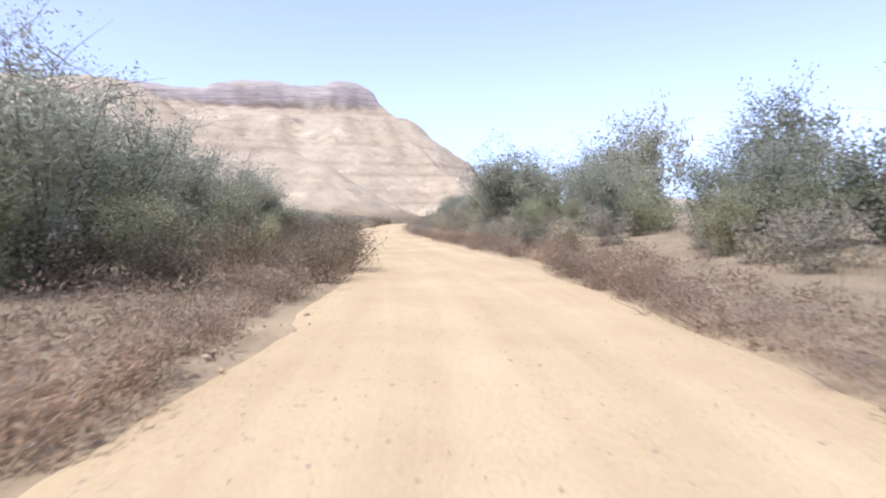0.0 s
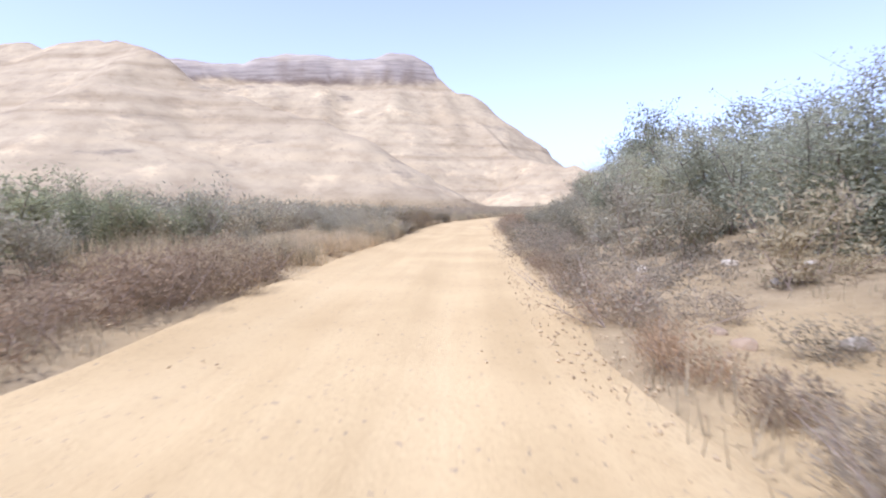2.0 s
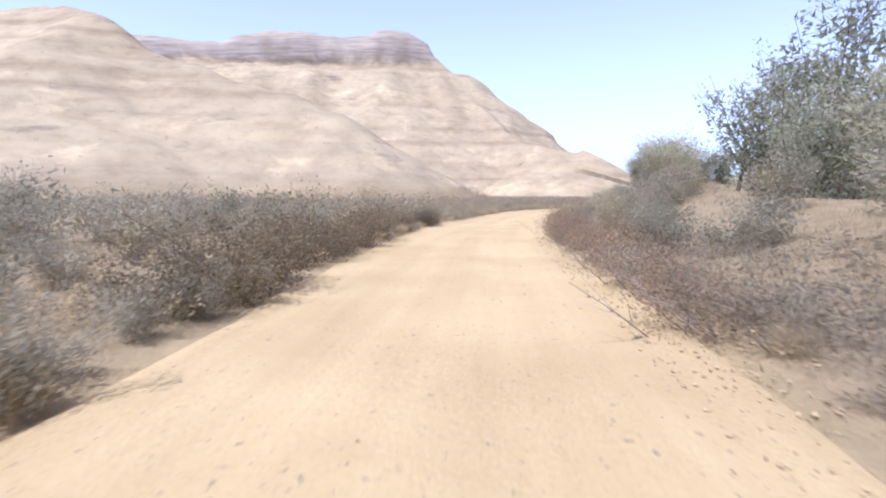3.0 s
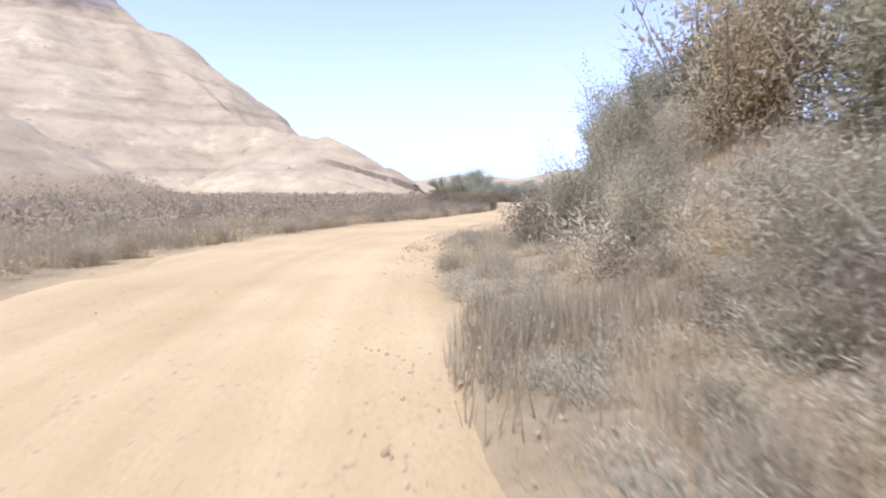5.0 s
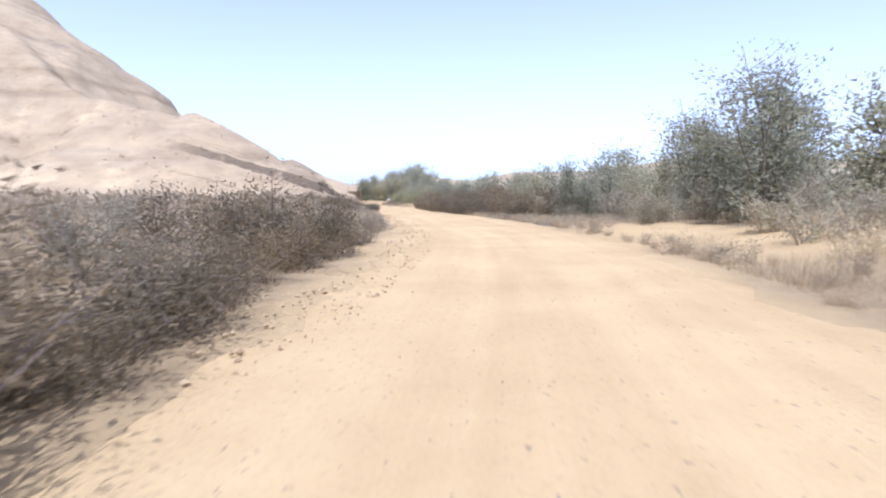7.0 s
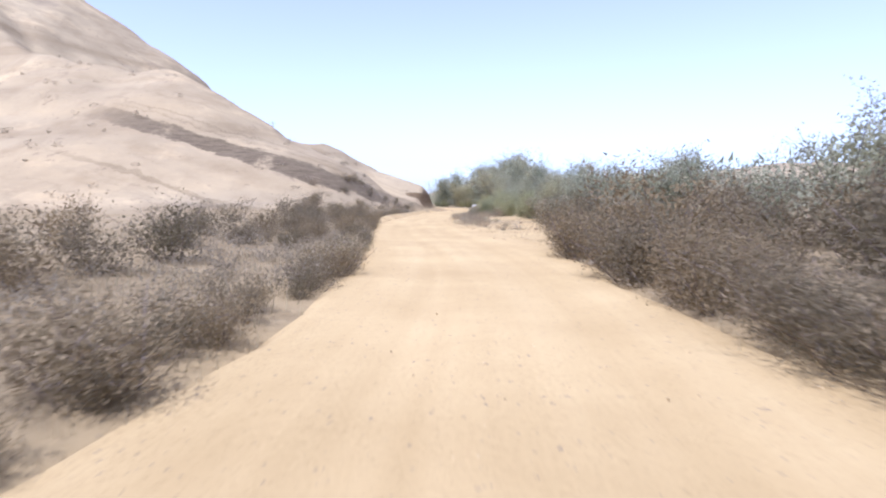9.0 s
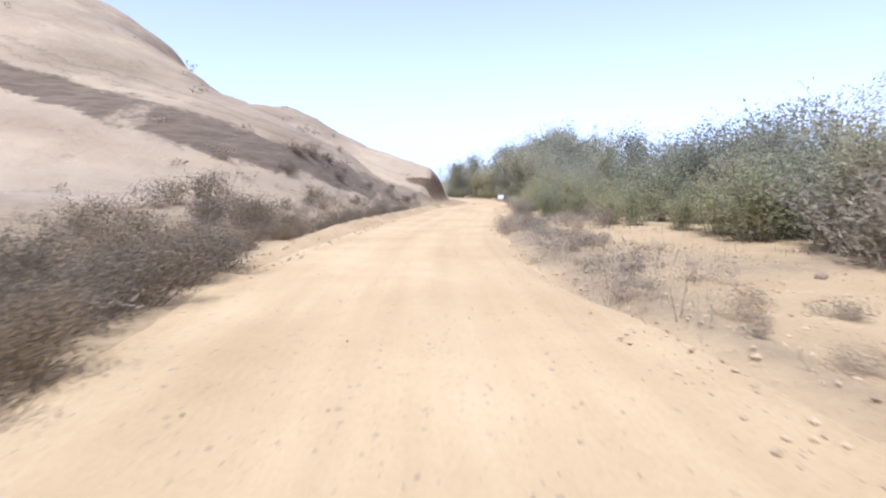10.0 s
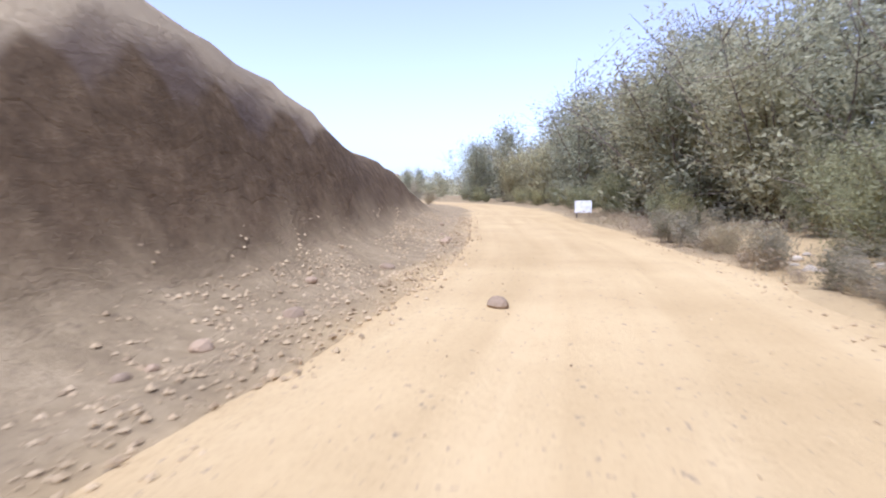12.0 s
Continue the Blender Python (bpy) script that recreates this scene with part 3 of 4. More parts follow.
def plant(rng, kind, x, y, height, near):
    name, label, category, group, variants = KINDS[kind]
    i = int(rng.integers(len(variants)))
    k = (i, near)
    first = (kind, k) not in models
    if first:
        # plants beside the road get many fine leaves, those behind them fewer and coarser ones
        form = dict(variants[i])
        form["leaves"] = int(form["leaves"] * (1.0 if near else 0.45))
        form["size"] = form["size"] * (1.0 if near else 1.35)
        models[(kind, k)] = shrub((sum(map(ord, kind)) + i) * 17 + 5, name, **form)
        tagged(models[(kind, k)], label, category, group)
    s = height / variants[i]["height"]
    wide = s * rng.uniform(0.9, 1.25)
    m = pose(x, y, land_at(x, y) - 0.05, 0, 0, rng.uniform(0, 360)) @ Matrix.Diagonal((wide, wide, s, 1))
    if first:
        models[(kind, k)].matrix_basis = m
    else:
        copy_thing(models[(kind, k)], m)


# from y, to y, nearest and farthest lateral distance, kind, lowest and highest, how many
PLANTING = [
    # left of the road
    (2, 17, -12, -6.8, "tall", 4.2, 5.6, 8), (17, 23, -8.5, -6.5, "bare", 4.0, 4.8, 2), (6, 34, -10, -4.8, "lush", 2.0, 3.2, 14), (6, 34, -7, -4.4, "dense", 1.2, 2.0, 12),
    (30, 64, -12, -5.6, "lush", 1.8, 2.8, 16), (48, 62, -8.5, -6.0, "lush", 3.0, 3.9, 8), (39, 50, -9, -6.4, "lush", 2.8, 3.6, 5), (16, 30, -9.5, -6.2, "tall", 4.0, 5.2, 6), (36, 62, -7, -4.8, "bush", 1.2, 1.9, 14),
    (58, 92, -13, -5.4, "bush", 1.8, 2.7, 34), (66, 76, -5.5, -3.4, "bush", 1.5, 2.0, 7),
    (76, 106, -10, -4.0, "bush", 1.5, 2.4, 28),
    (104, 200, -30, -6.7, "brush", 0.9, 1.5, 34), (106, 166, -9, -4.2, "reed", 0.6, 1.0, 30), (104, 160, -26, -8, "bush", 1.1, 1.7, 24),
    (164, 200, -9.5, -4.6, "dense", 1.3, 1.9, 18), (150, 200, -8.5, -4.4, "bush", 1.2, 1.7, 14),
    (196, 214, -13, -7, "bush", 1.0, 1.5, 10), (210, 232, -9, -4.2, "dense", 1.1, 1.7, 20), (231, 264, -6, -3.5, "dense", 1.2, 1.7, 26), (231, 264, -8.5, -5.5, "dense", 1.4, 1.9, 18),
    (258, 292, -13, -5.4, "brush", 0.7, 1.3, 14), (262, 284, -11, -6.0, "dense", 1.0, 1.5, 14), (281, 298, -9, -5.0, "dense", 0.4, 0.8, 10), (283, 297, -7.5, -5.2, "brush", 0.5, 0.8, 14), (336, 380, -12, -4.5, "bush", 1.5, 2.6, 16),
    (27, 36, -8.5, -5.4, "tall", 3.2, 4.0, 4), (140, 168, -7, -4.0, "brush", 1.0, 1.4, 14),
    # right of the road
    (35, 46, 7, 9.5, "tall", 4.4, 5.4, 3),
    (8, 36, 7.4, 11, "tall", 4.8, 6.4, 10), (8, 40, 11, 16, "grove", 5, 6.4, 7), (0, 36, 5.6, 12, "lush", 1.8, 3.0, 14), (2, 42, 4.4, 7.5, "bush", 1.2, 2.2, 20), (2, 60, 6.5, 10, "lush", 1.6, 2.8, 16),
    (34, 80, 6.2, 9, "tall", 2.9, 4.4, 12), (34, 80, 9, 14, "grove", 3.4, 4.6, 12), (34, 80, 4.8, 8, "bush", 1.6, 2.8, 28),
    (80, 108, 9, 16, "grove", 5.2, 7.0, 8), (78, 114, 4.6, 10, "bush", 1.5, 2.5, 32),
    (112, 138, 7.8, 13, "tall", 4.8, 6.6, 11), (112, 130, 8.0, 11, "thorn", 3.0, 4.6, 13), (111, 128, 4.2, 6.5, "thorn", 1.2, 2.0, 22), (126, 135, 6.6, 9, "thorn", 1.3, 2.0, 8), (130, 141, 7.4, 9.4, "tall", 3.4, 4.4, 7), (128, 142, 6.8, 9, "thorn", 2.2, 3.0, 8), (114, 132, 2.9, 4.3, "low", 0.45, 0.75, 64), (113, 131, 4.2, 7.5, "low", 0.6, 0.95, 50), (112, 121, 3.6, 6.0, "low", 0.5, 0.78, 24), (128, 141, 4.4, 8.5, "low", 0.55, 0.8, 76), (110, 144, 3.7, 6, "brush", 0.9, 1.5, 19),
    (136, 176, 4.6, 12, "low", 0.6, 1.1, 54), (148.2, 148.8, 3.0, 3.4, "dense", 0.55, 0.65, 1), (142, 176, 8, 16, "thorn", 1.6, 2.6, 18), (140, 200, 5.0, 14, "brush", 0.5, 1.0, 8), (176, 214, 13, 28, "grove", 4.0, 6.0, 12), (180, 202, 8.5, 14, "grove", 4.6, 6.0, 10), (149, 153, 7.2, 8.6, "bare", 2.9, 3.4, 2),
    (172, 206, 6.8, 14, "bush", 1.4, 2.6, 24), (200, 216, 9, 14, "grove", 3.6, 4.8, 5), (198, 234, 5.0, 11, "dense", 1.8, 2.8, 34),
    (238.5, 243.5, 6.2, 9.5, "dense", 1.1, 1.7, 10), (234, 262, 8.2, 14, "bush", 1.8, 3.0, 20), (228, 275, 10, 20, "grove", 4.2, 5.8, 22), (241, 254, 7.6, 10.5, "bush", 1.6, 2.6, 12), (240, 262, 9, 12, "tall", 4.0, 5.2, 7), (236, 276, 3.6, 8, "brush", 0.4, 0.9, 8),
    (254, 276, 8.5, 13, "lush", 2.2, 3.2, 12), (255, 280, 6.6, 9, "lush", 2.0, 3.0, 13), (256, 290, 9, 13, "grove", 4.4, 5.8, 14), (258.5, 268, 3.5, 7, "brush", 0.6, 0.9, 12), (262, 276, 10, 14, "tall", 4.4, 5.6, 5), (282, 304, 7.0, 9.5, "tall", 4.2, 5.2, 7), (304, 330, 6.8, 9.5, "tall", 5.8, 7.2, 8), (317, 328, 7.2, 9, "tall", 7.6, 8.4, 4), (290, 350, 9.5, 13, "grove", 6.2, 7.8, 16), (270, 300, 4.6, 6.2, "lush", 1.8, 2.8, 12), (274, 345, 4.9, 8, "lush", 2.2, 3.6, 32),
    (330, 400, 5.4, 14, "grove", 4.0, 5.6, 26), (330, 376, 4.6, 8, "lush", 1.8, 2.8, 16), (350, 400, -14, -5, "lush", 2.2, 3.6, 8),
]
# rows that line the dirt: side, from y, to y, kind, lowest and highest, spacing, how far behind the edge at most
HEDGES = [
    (-1, 0, 36, "rust", 0.45, 0.85, 0.8, 1.6), (-1, 10, 36, "dense", 1.0, 1.5, 2.2, 1.2), (-1, 36, 57, "rust", 0.75, 1.1, 0.6, 1.6),
    (-1, 56, 68, "reed", 0.8, 1.15, 0.5, 1.4), (-1, 66, 76, "bush", 1.3, 1.8, 1.2, 0.4), (-1, 74, 96, "dense", 1.2, 1.8, 0.9, 0.9), (-1, 84, 100, "reed", 0.4, 0.6, 1.2, 0.3),
    (-1, 98, 148, "reed", 0.6, 0.95, 0.7, 2.2), (-1, 98, 148, "brush", 0.7, 1.1, 2.2, 2.0), (-1, 146, 166, "brush", 0.8, 1.15, 0.8, 1.4), (-1, 146, 164, "reed", 0.6, 0.9, 0.6, 1.2),
    (-1, 163, 182, "dense", 1.2, 1.8, 0.9, 1.2), (-1, 182, 214, "brush", 0.4, 0.8, 1.6, 2.5), (-1, 196, 215, "reed", 0.35, 0.6, 0.9, 3.0), (-1, 215, 250, "dense", 1.0, 1.5, 0.7, 0.7),
    (-1, 226, 238, "reed", 0.5, 0.8, 0.8, 0.5), (-1, 250, 262, "dense", 1.0, 1.4, 0.8, 0.8), (-1, 262, 284, "dense", 0.9, 1.3, 0.9, 1.4),
    (1, 0, 36, "rust", 0.5, 0.9, 0.7, 1.6), (1, 36, 62, "brush", 0.6, 1.0, 1.2, 2.0), (1, 36, 62, "rust", 0.4, 0.7, 1.0, 1.0), (1, 60, 76, "reed", 0.4, 0.7, 0.8, 1.2), (1, 62, 78, "brush", 0.8, 1.2, 1.0, 2.2),
    (1, 75, 100, "rust", 0.8, 1.2, 0.8, 0.9), (1, 100, 114, "brush", 0.6, 1.0, 0.9, 1.4), (1, 104, 116, "reed", 0.4, 0.7, 0.8, 0.6), (1, 143, 164, "low", 0.5, 0.8, 0.5, 1.2), (1, 163, 204, "reed", 0.35, 0.6, 1.1, 1.6), (1, 163, 204, "brush", 0.5, 0.8, 2.6, 2.4),
    (1, 204, 232, "dense", 0.9, 1.5, 0.7, 0.8), (1, 243, 250, "brush", 0.4, 0.7, 1.2, 1.8), (1, 228, 247, "brush", 0.25, 0.5, 1.5, 5.0), (1, 250, 272, "brush", 0.4, 0.75, 1.5, 2.4), (1, 252, 270, "low", 0.3, 0.5, 1.2, 3.0),
    (1, 272, 314, "bush", 0.9, 1.5, 1.3, 0.7), (1, 272, 314, "brush", 0.4, 0.8, 1.8, 0.4),
]


def plant_all():
    for y0, y1, l0, l1, kind, h0, h1, n in PLANTING:
        rng = np.random.default_rng(int(abs(y0 * 101 + l0 * 977 + h0 * 370 + n)))
        for k in range(n):
            y = y0 + (y1 - y0) * (k + rng.uniform(0.05, 0.95)) / n
            lat = rng.uniform(l0, l1)
            high = rng.uniform(h0, h1)
            set_plant(rng, kind, y, lat, high)
    for side, y0, y1, kind, h0, h1, gap, deep in HEDGES:
        rng = np.random.default_rng(int(y0 * 31 + h0 * 970 + gap * 17 + side))
        y = y0 + 0.5 * gap
        while y < y1:
            at = y + rng.uniform(-0.4, 0.4) * gap
            set_plant(rng, kind, at, side * (float(edge(at, side)) + deep * rng.random() ** 1.5), rng.uniform(h0, h1))
            y += gap * rng.uniform(0.75, 1.25)


def set_plant(rng, kind, y, lat, high):
    # the verge on the inside of the bend is cut across and stays low
    if lat > 0 and 119 < y < 146 and high > 0.8:
        lat = max(lat, 4.2 + 0.75 * high)
    if 118 < y < 146 and 0 < lat < 4.7:
        high = min(high, 0.45)
    top = ceiling_of(y, lat)
    high = min(top * (rng.uniform(0.85, 1.08) if lat < 0 else rng.uniform(0.76, 1.02)), 9.0) if kind in ("tall", "grove") else (high if high < 0.9 * top else top * rng.uniform(0.62, 0.98))
    form = KINDS[kind][4][0]
    side = -1 if lat < 0 else 1
    lat = side * max(abs(lat), float(edge(y, side)) + 0.22 * high * form["width"] / form["height"])
    x = float(road_x(y)) + lat / float(road_cos(y))
    plant(rng, kind, x, y, high, abs(lat) < {"tall": 11.5, "grove": 12.0, "lush": 8.0, "thorn": 9.5}.get(kind, 5.6))


plant_all()


# ---- what nobody could count: grass, distant scrub, gravel ----
def open_ground(x, y, lat):
    """0 on bare clearings, 1 where things grow."""
    grow = np.ones_like(x)
    for cy, cl, hl, hw, strength in CLEARINGS:
        r = np.sqrt(((y - cy) / hl) ** 2 + ((lat - cl) / hw) ** 2)
        grow = grow * (1 - strength * (1 - smooth(r, 0.7, 1.1)))
    return grow


def scatter(rng, n, y0, y1, l0, l1, power=1.0):
    y = rng.uniform(y0, y1, n)
    lat = l0 + (l1 - l0) * rng.uniform(0, 1, n) ** power
    x = road_x(y) + lat / road_cos(y)
    return x, y, lat


def dry_grass(name, label, seed, n, y0, y1, l0, l1, tall=1.0):
    rng = np.random.default_rng(seed)
    x, y, lat = scatter(rng, n, y0, y1, l0, l1, 1.5)
    brink = edge_at(lat, y)
    ragged = smooth(np.abs(lat) + fbm(x, y, 3.5, 3, 57) * 1.4, brink - 0.2, brink + 0.7)
    tuft = smooth(fbm(x, y, 2.2, 3, 51), -0.12 - 0.08 * (tall > 1.5), 0.12 - 0.08 * (tall > 1.5)) * open_ground(x, y, lat) * ragged
    keep = (rng.uniform(0, 1, n) < tuft) & ((lat > 0) | ((ridge_height(x, y, RIDGES) < 2.5) & (y < 290)))
    x, y = x[keep], y[keep]
    z = land(x, y) - 0.03
    h = rng.uniform(0.08, 0.34, len(x)) * (0.6 + 0.8 * value_noise(x / 5, y / 5, 53)) * tall
    a = rng.uniform(0, 2 * math.pi, len(x))
    lean = rng.uniform(0, 0.6, len(x)) * h
    w = 0.004 + 0.006 * rng.uniform(0, 1, len(x))
    b = a + rng.uniform(0.8, 2.3, len(x))
    foot = np.stack([x, y, z], 1)
    side = np.stack([np.cos(b) * w, np.sin(b) * w, 0 * w], 1)
    tip = foot + np.stack([np.cos(a) * lean, np.sin(a) * lean, h], 1)
    V = np.stack([foot - side, foot + side, tip], 1).reshape(-1, 3)
    me = mesh_of(name, V, np.arange(len(V)).reshape(-1, 3), LEAF["straw"])
    return tagged(new(name, me), label, "grass", kind="stuff")


dry_grass("dry_grass", "sparse straw-coloured dry grass along the verge", 61, 170000, -4, 330, -2.1, -11)
dry_grass("dry_grass", "sparse straw-coloured dry grass along the verge", 62, 170000, -4, 330, 2.1, 11)
dry_grass("tall_grass", "tall straw-coloured grass on the bank", 63, 150000, 108, 178, 3.6, 13, 1.7)
dry_grass("tall_grass", "tall straw-coloured grass beside the road", 64, 18000, 54, 72, -2.3, -6, 2.6)
dry_grass("tall_grass", "tall straw-coloured grass beside the plain", 66, 60000, 96, 166, -2.3, -8, 2.3)
dry_grass("tall_grass", "tufts of straw-coloured grass on the inside of the bend", 65, 170000, 106, 139, 2.5, 7.5, 1.3)


def low_scrub(name, label, seed, clumps, y0, y1, l0, l1, h0, h1, leaf, blades, size=0.16, spread=1.0):
    rng = np.random.default_rng(seed)
    x, y, lat = scatter(rng, clumps, y0, y1, l0, l1)
    if abs(l0) < 3 or abs(l1) < 3:
        # along the verge the distances are counted from the edge of the dirt
        lat = lat + np.sign(l0 + l1) * edge_at(lat + 0 * y + np.sign(l0 + l1) * 1e-3, y)
        x = road_x(y) + lat / road_cos(y)
        keep = open_ground(x, y, lat) > 0.5
        x, y, lat = x[keep], y[keep], lat[keep]
    cut = (y > 292) & (y < 334) & (lat < 0) & (lat > -9)
    cut = cut | ((h1 > 0.75) & (ridge_height(x, y, RIDGES) > 2.5) & (lat < 0))
    x, y, lat = x[~cut], y[~cut], lat[~cut]
    clumps = len(x)
    z = land(x, y)
    h = rng.uniform(h0, h1, clumps)
    k = np.repeat(np.arange(clumps), blades)
    n = len(k)
    p = rng.normal(0, 1, (n, 3))
    p /= np.linalg.norm(p, axis=1)[:, None]
    p = p * rng.uniform(0.2, 1.0, (n, 1)) ** 0.5
    wide = h * rng.uniform(0.7, 1.3, clumps) * spread
    C = np.stack([x[k] + p[:, 0] * wide[k], y[k] + p[:, 1] * wide[k], z[k] + h[k] * (0.42 + 0.5 * p[:, 2])], 1)
    v, f = leaf_blades(rng, C, p, 1.0, 0.4)
    v = v.reshape(-1, 3, 3)
    v = C[:, None] + (v - C[:, None]) * (size * (1 + 0.6 * h[k]))[:, None, None]
    me = mesh_of(name, v.reshape(-1, 3), f, LEAF[leaf])
    return tagged(new(name, me), label, "scrub", kind="stuff")


low_scrub("distant_scrub", "low brown scrub spread over the plain", 71, 2300, 95, 215, -60, -8, 0.8, 1.4, "brown", 50, 0.13, 1.6)
low_scrub("distant_scrub", "low olive scrub in front of the hills", 72, 1100, 20, 130, -90, -12, 1.0, 2.2, "olive", 60, 0.13, 1.4)
low_scrub("distant_trees", "far grey-green belt of trees", 73, 420, 150, 420, 18, 70, 3.0, 5.5, "grey_green", 200, 0.12)
low_scrub("distant_trees", "far grey-green belt of trees", 74, 240, 380, 520, -40, 60, 3.0, 5.5, "grey_green", 200, 0.12)
low_scrub("hillside_scrub", "sparse brown tufts on the bare hillside", 75, 200, 190, 320, -60, -9, 0.25, 0.6, "brown", 26)
VERGES = [
    # side, from y, to y, how far behind the edge, clumps, lowest and highest, leaf, label
    (-1, 0, 58, 0.1, 3.5, 460, 0.2, 0.5, "rust", "low red-brown scrub and litter on the verge"),
    (-1, 58, 160, 0.1, 4.0, 560, 0.2, 0.5, "straw", "low straw-coloured scrub and litter on the verge"),
    (-1, 160, 292, 0.1, 4.0, 620, 0.2, 0.5, "brown", "low dry brown scrub and litter on the verge"),
    (1, 0, 36, 0.1, 3.5, 260, 0.2, 0.5, "rust", "low red-brown scrub and litter on the verge"),
    (1, 36, 116, 0.1, 4.0, 520, 0.2, 0.5, "brown", "low dry brown scrub and litter on the verge"),
    (1, 140, 204, 0.3, 6.0, 460, 0.2, 0.5, "straw", "low dry straw-coloured scrub on the verge"),
    (1, 228, 276, 0.3, 5.0, 170, 0.2, 0.5, "brown", "sparse dry brown tufts on pale sand"),
    (1, 276, 330, 0.2, 4.0, 240, 0.2, 0.5, "brown", "low dry brown scrub and litter on the verge"),
    (1, 204, 236, 0.2, 4.0, 180, 0.2, 0.5, "brown", "low dry brown scrub and litter on the verge"),
]
for k, (side, y0, y1, o0, o1, n, h0, h1, leaf, label) in enumerate(VERGES):
    low_scrub("roadside_scrub", label, 76 + k, n, y0, y1, side * o0, side * o1, h0, h1, leaf, 110, 0.055)


def gravel(name, label, seed, n, y0, y1, l0, l1, r0, r1):
    rng = np.random.default_rng(seed)
    x, y, lat = scatter(rng, n, y0, y1, l0, l1)
    keep = (rng.uniform(0, 1, n) < smooth(fbm(x, y, 3, 3, 81), -0.25, 0.2)) & (land(x, y) < 0.9)
    x, y = x[keep], y[keep]
    n = len(x)
    z = np.where(np.abs(lateral(x, y)) < 2.6, 0.02, land(x, y))
    r = rng.uniform(0, 1, n) ** 2.5 * (r1 - r0) + r0
    shape = np.array([(1, 0, 0), (0, 1, 0), (-1, 0, 0), (0, -1, 0), (0, 0, 0.8), (0, 0, -0.8)], float)
    V = shape[None] * rng.uniform(0.6, 1.3, (n, 6, 1)) * r[:, None, None]
    a = rng.uniform(0, 2 * math.pi, n)
    c, s = np.cos(a)[:, None], np.sin(a)[:, None]
    V = np.stack([V[:, :, 0] * c - V[:, :, 1] * s, V[:, :, 0] * s + V[:, :, 1] * c, V[:, :, 2]], 2)
    V = V + np.stack([x, y, z + r * 0.25], 1)[:, None]
    tri = np.array([(0, 1, 4), (1, 2, 4), (2, 3, 4), (3, 0, 4), (1, 0, 5), (2, 1, 5), (3, 2, 5), (0, 3, 5)])
    F = (np.arange(n)[:, None, None] * 6 + tri[None]).reshape(-1, 3)
    me = mesh_of(name, V.reshape(-1, 3), F, GRAVEL_MAT)
    return tagged(new(name, me), label, "gravel", kind="stuff")


for k, (y0, y1, l0, l1, n, r1) in enumerate([
        (28, 62, 1.9, 4.6, 5000, 0.028), (60, 112, 1.9, 4.2, 7000, 0.028), (112, 129, 1.8, 4.0, 900, 0.03), (129, 163, 1.7, 5.0, 26000, 0.05), (0, 60, -4.2, -2.4, 1600, 0.05),
        (60, 160, -5.0, -2.6, 2400, 0.05), (160, 216, -5.0, -2.2, 7000, 0.04), (232, 262, 2.0, 7.0, 4000, 0.04), (262, 312, 2.0, 4.8, 5000, 0.035),
        (252, 330, -6.2, -2.2, 9000, 0.05), (297, 324, -6.0, -2.5, 9000, 0.042), (0, 320, -2.4, 2.4, 3000, 0.02)]):
    gravel("gravel", "loose pale gravel strewn along the road", 90 + k, n, y0, y1, l0, l1, 0.012, r1)


# ---- single stones and the marker board ----
def stone_mesh(seed, material, flat=0.7):
    rng = np.random.default_rng(seed)
    bm = bmesh.new()
    bmesh.ops.create_icosphere(bm, subdivisions=2, radius=1.0)
    push = rng.normal(0, 1, (7, 3))
    push /= np.linalg.norm(push, axis=1)[:, None]
    for v in bm.verts:
        p = np.array(v.co)
        for d in push:
            over = p @ d - 0.72
            if over > 0:
                p = p - d * over * 0.85
        v.co = Vector(p * (1.1, 0.9, flat))
    me = bpy.data.meshes.new("stone")
    bm.to_mesh(me)
    bm.free()
    me.materials.append(material)
    return me


STONES = [stone_mesh(k, STONE_MAT) for k in range(4)]
CHALKS = [stone_mesh(k + 4, CHALK_MAT) for k in range(4)]


def place_stone(rng, x, y, r, label="brown angular limestone lying on the verge", shapes=STONES):
    ob = new("stone", shapes[int(rng.integers(4))])
    base = max(land_at(x, y), 0.02 if abs(float(lateral(x, y))) < 2.4 else -9)
    ob.matrix_basis = pose(x, y, base + r * 0.22, 0, 0, rng.uniform(0, 360)) @ Matrix.Diagonal((r, r, r, 1))
    return tagged(ob, label, "stone", "stones on the verge")


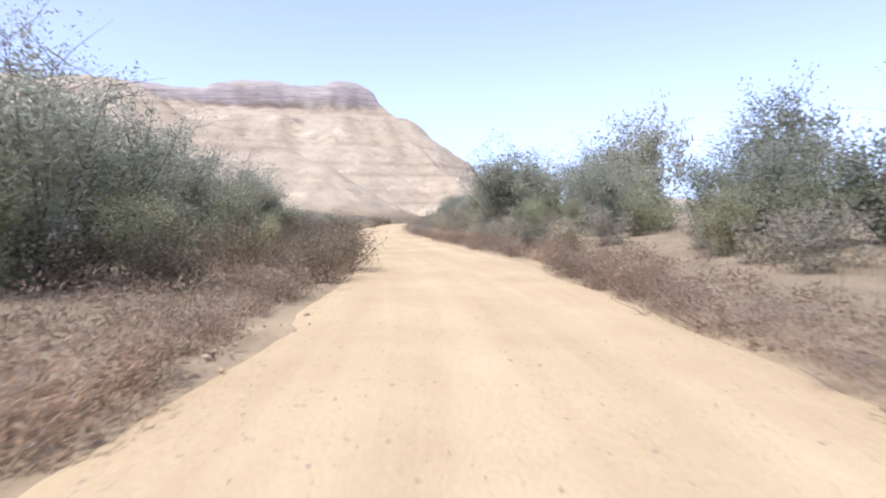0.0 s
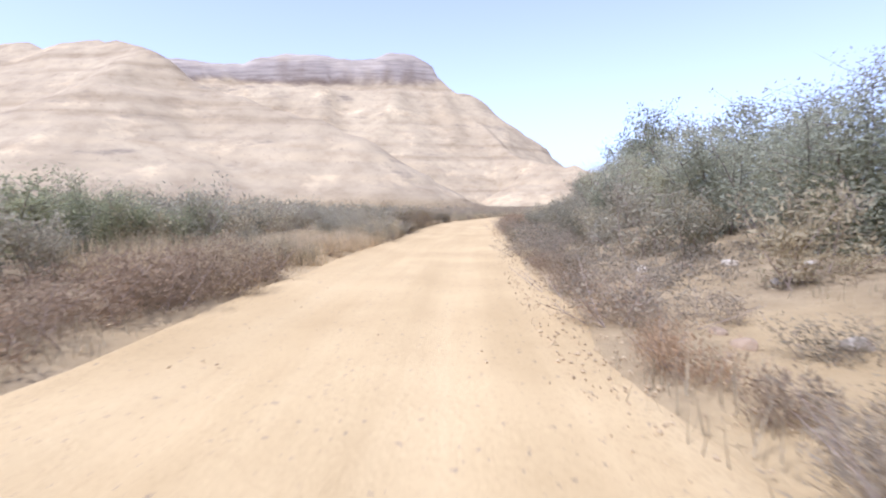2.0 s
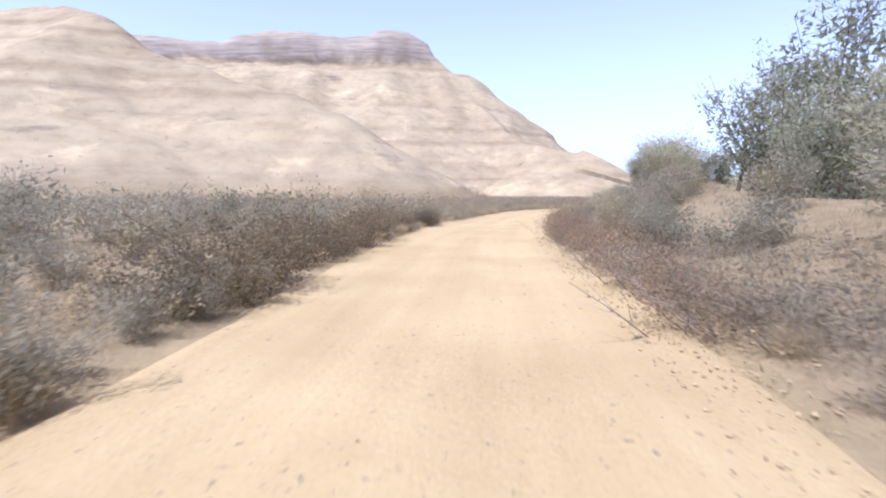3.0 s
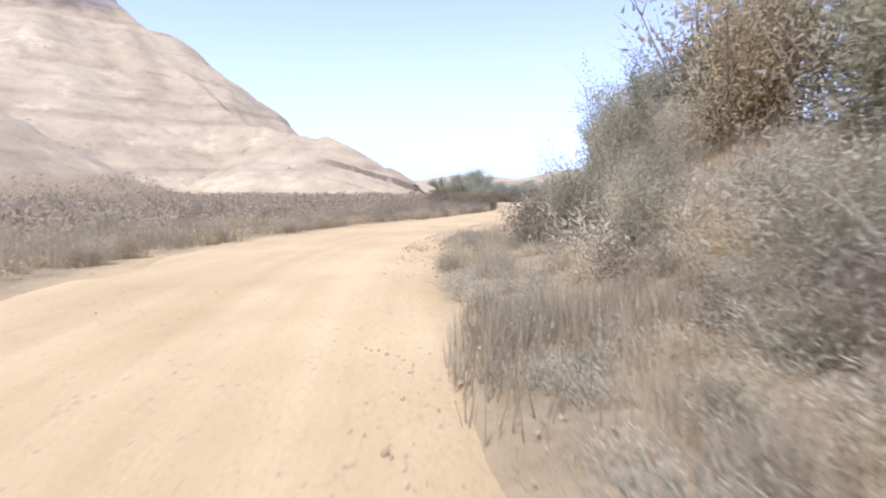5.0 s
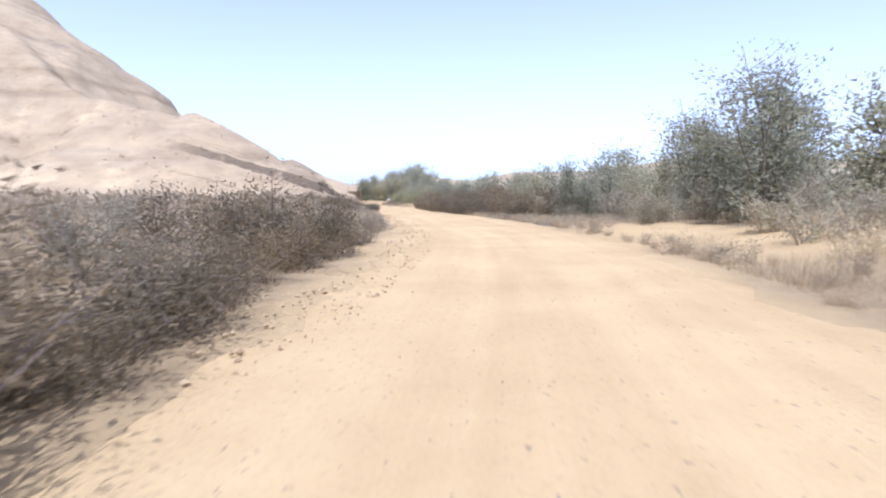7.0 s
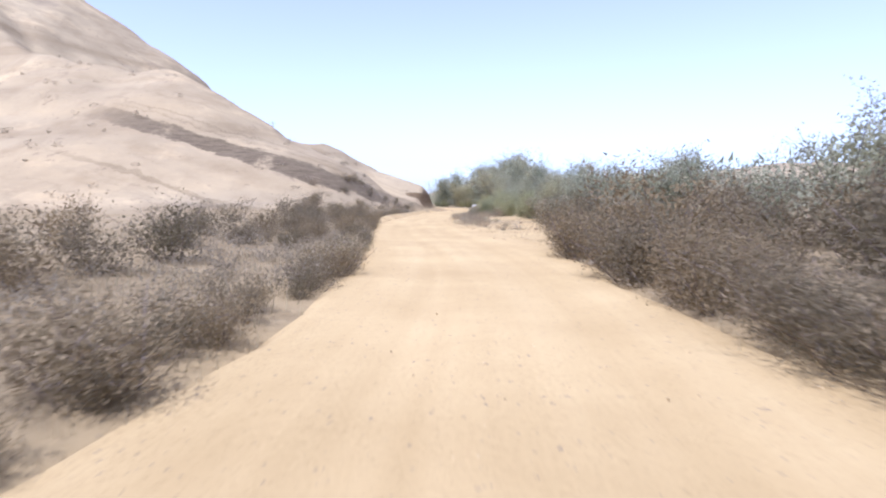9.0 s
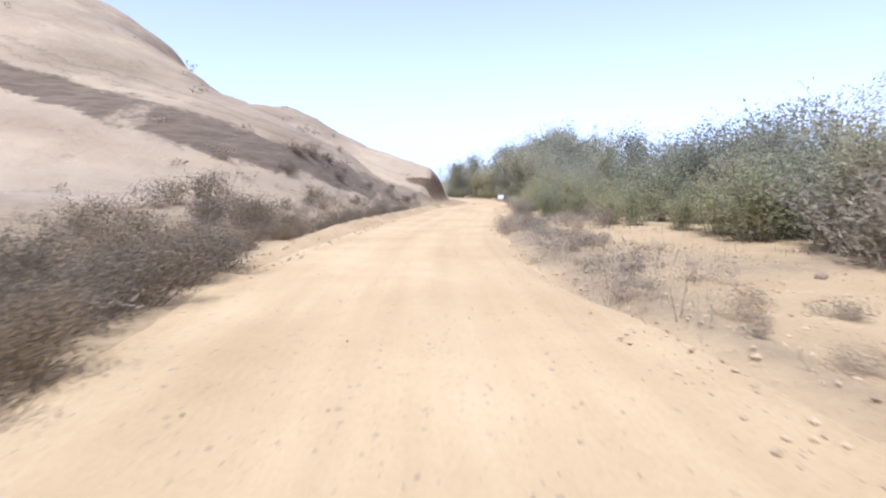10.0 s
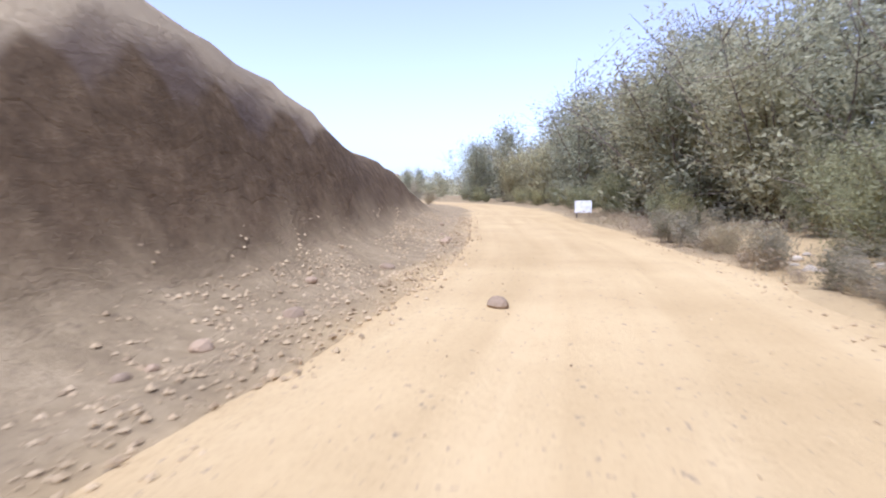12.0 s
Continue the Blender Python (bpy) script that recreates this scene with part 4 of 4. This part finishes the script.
def stones():
    rng = np.random.default_rng(5)
    place_stone(rng, 19.6, 302.4, 0.145, "brown stone lying on the wheel track")
    for y0, y1, l0, l1, n, r0, r1 in ((40, 62, 4, 8, 12, 0.08, 0.17), (20, 60, 3.4, 6, 10, 0.08, 0.16), (132, 160, 3, 6, 16, 0.05, 0.11), (160, 215, -5.5, -3.2, 14, 0.06, 0.15),
                                      (236, 268, 4, 9, 16, 0.05, 0.12), (292, 318, -3.9, -3.1, 16, 0.06, 0.15), (276, 312, 3.6, 5.5, 14, 0.07, 0.18)):
        for k in range(n):
            y, lat = rng.uniform(y0, y1), rng.uniform(l0, l1)
            place_stone(rng, float(road_x(y)) + lat / float(road_cos(y)), y, rng.uniform(r0, r1))
    for y0, y1, l0, l1, n, r0, r1 in ((303, 309, 3.3, 6.2, 34, 0.05, 0.14), (39, 46, 5.4, 8.4, 16, 0.07, 0.17), (52, 60, 4.6, 7.0, 6, 0.08, 0.18), (222, 231, 2.6, 4.2, 10, 0.06, 0.14)):
        for k in range(n):
            y, lat = rng.uniform(y0, y1), rng.uniform(l0, l1)
            place_stone(rng, float(road_x(y)) + lat / float(road_cos(y)), y, rng.uniform(r0, r1), "whitish chalky stone lying beside the road", CHALKS)


stones()


def make_paint_material(name, colour, worn):
    m, t, b = surface(name, 0.6, 0.3)
    t.links.new(ramp(t, grain(t, 7, 6, 0.7), [(0.3, worn), (0.55, colour)]), b.inputs["Base Color"])
    return m


WHITE_PAINT = make_paint_material("white_paint", (0.80, 0.79, 0.76), (0.55, 0.52, 0.46))


def box_part(name, size, at, material, parent, bevel=0.012):
    bm = bmesh.new()
    bmesh.ops.create_cube(bm, size=1.0)
    bmesh.ops.scale(bm, vec=size, verts=bm.verts)
    bmesh.ops.bevel(bm, geom=bm.edges, offset=bevel, segments=1, affect="EDGES")
    bmesh.ops.translate(bm, vec=at, verts=bm.verts)
    me = bpy.data.meshes.new(name)
    bm.to_mesh(me)
    bm.free()
    me.materials.append(material)
    ob = new(name, me)
    ob.parent = parent
    return ob


def marker_board(x, y, wide, tall, turn):
    thing = new("marker_board")
    box_part("board", (wide, 0.035, tall), (0, 0, 0.22 + tall / 2), WHITE_PAINT, thing)
    for side in (-1, 1):
        box_part("post", (0.06, 0.06, 0.42 + tall), (side * wide * 0.36, 0.05, tall / 2 - 0.08), BARK_MAT, thing)
    thing.matrix_basis = pose(x, y, land_at(x, y), 0, 0, turn)
    return tagged(thing, "blank white board on two dark posts at the bend", "sign")


marker_board(27.0, 324.4, 0.85, 0.62, -8)
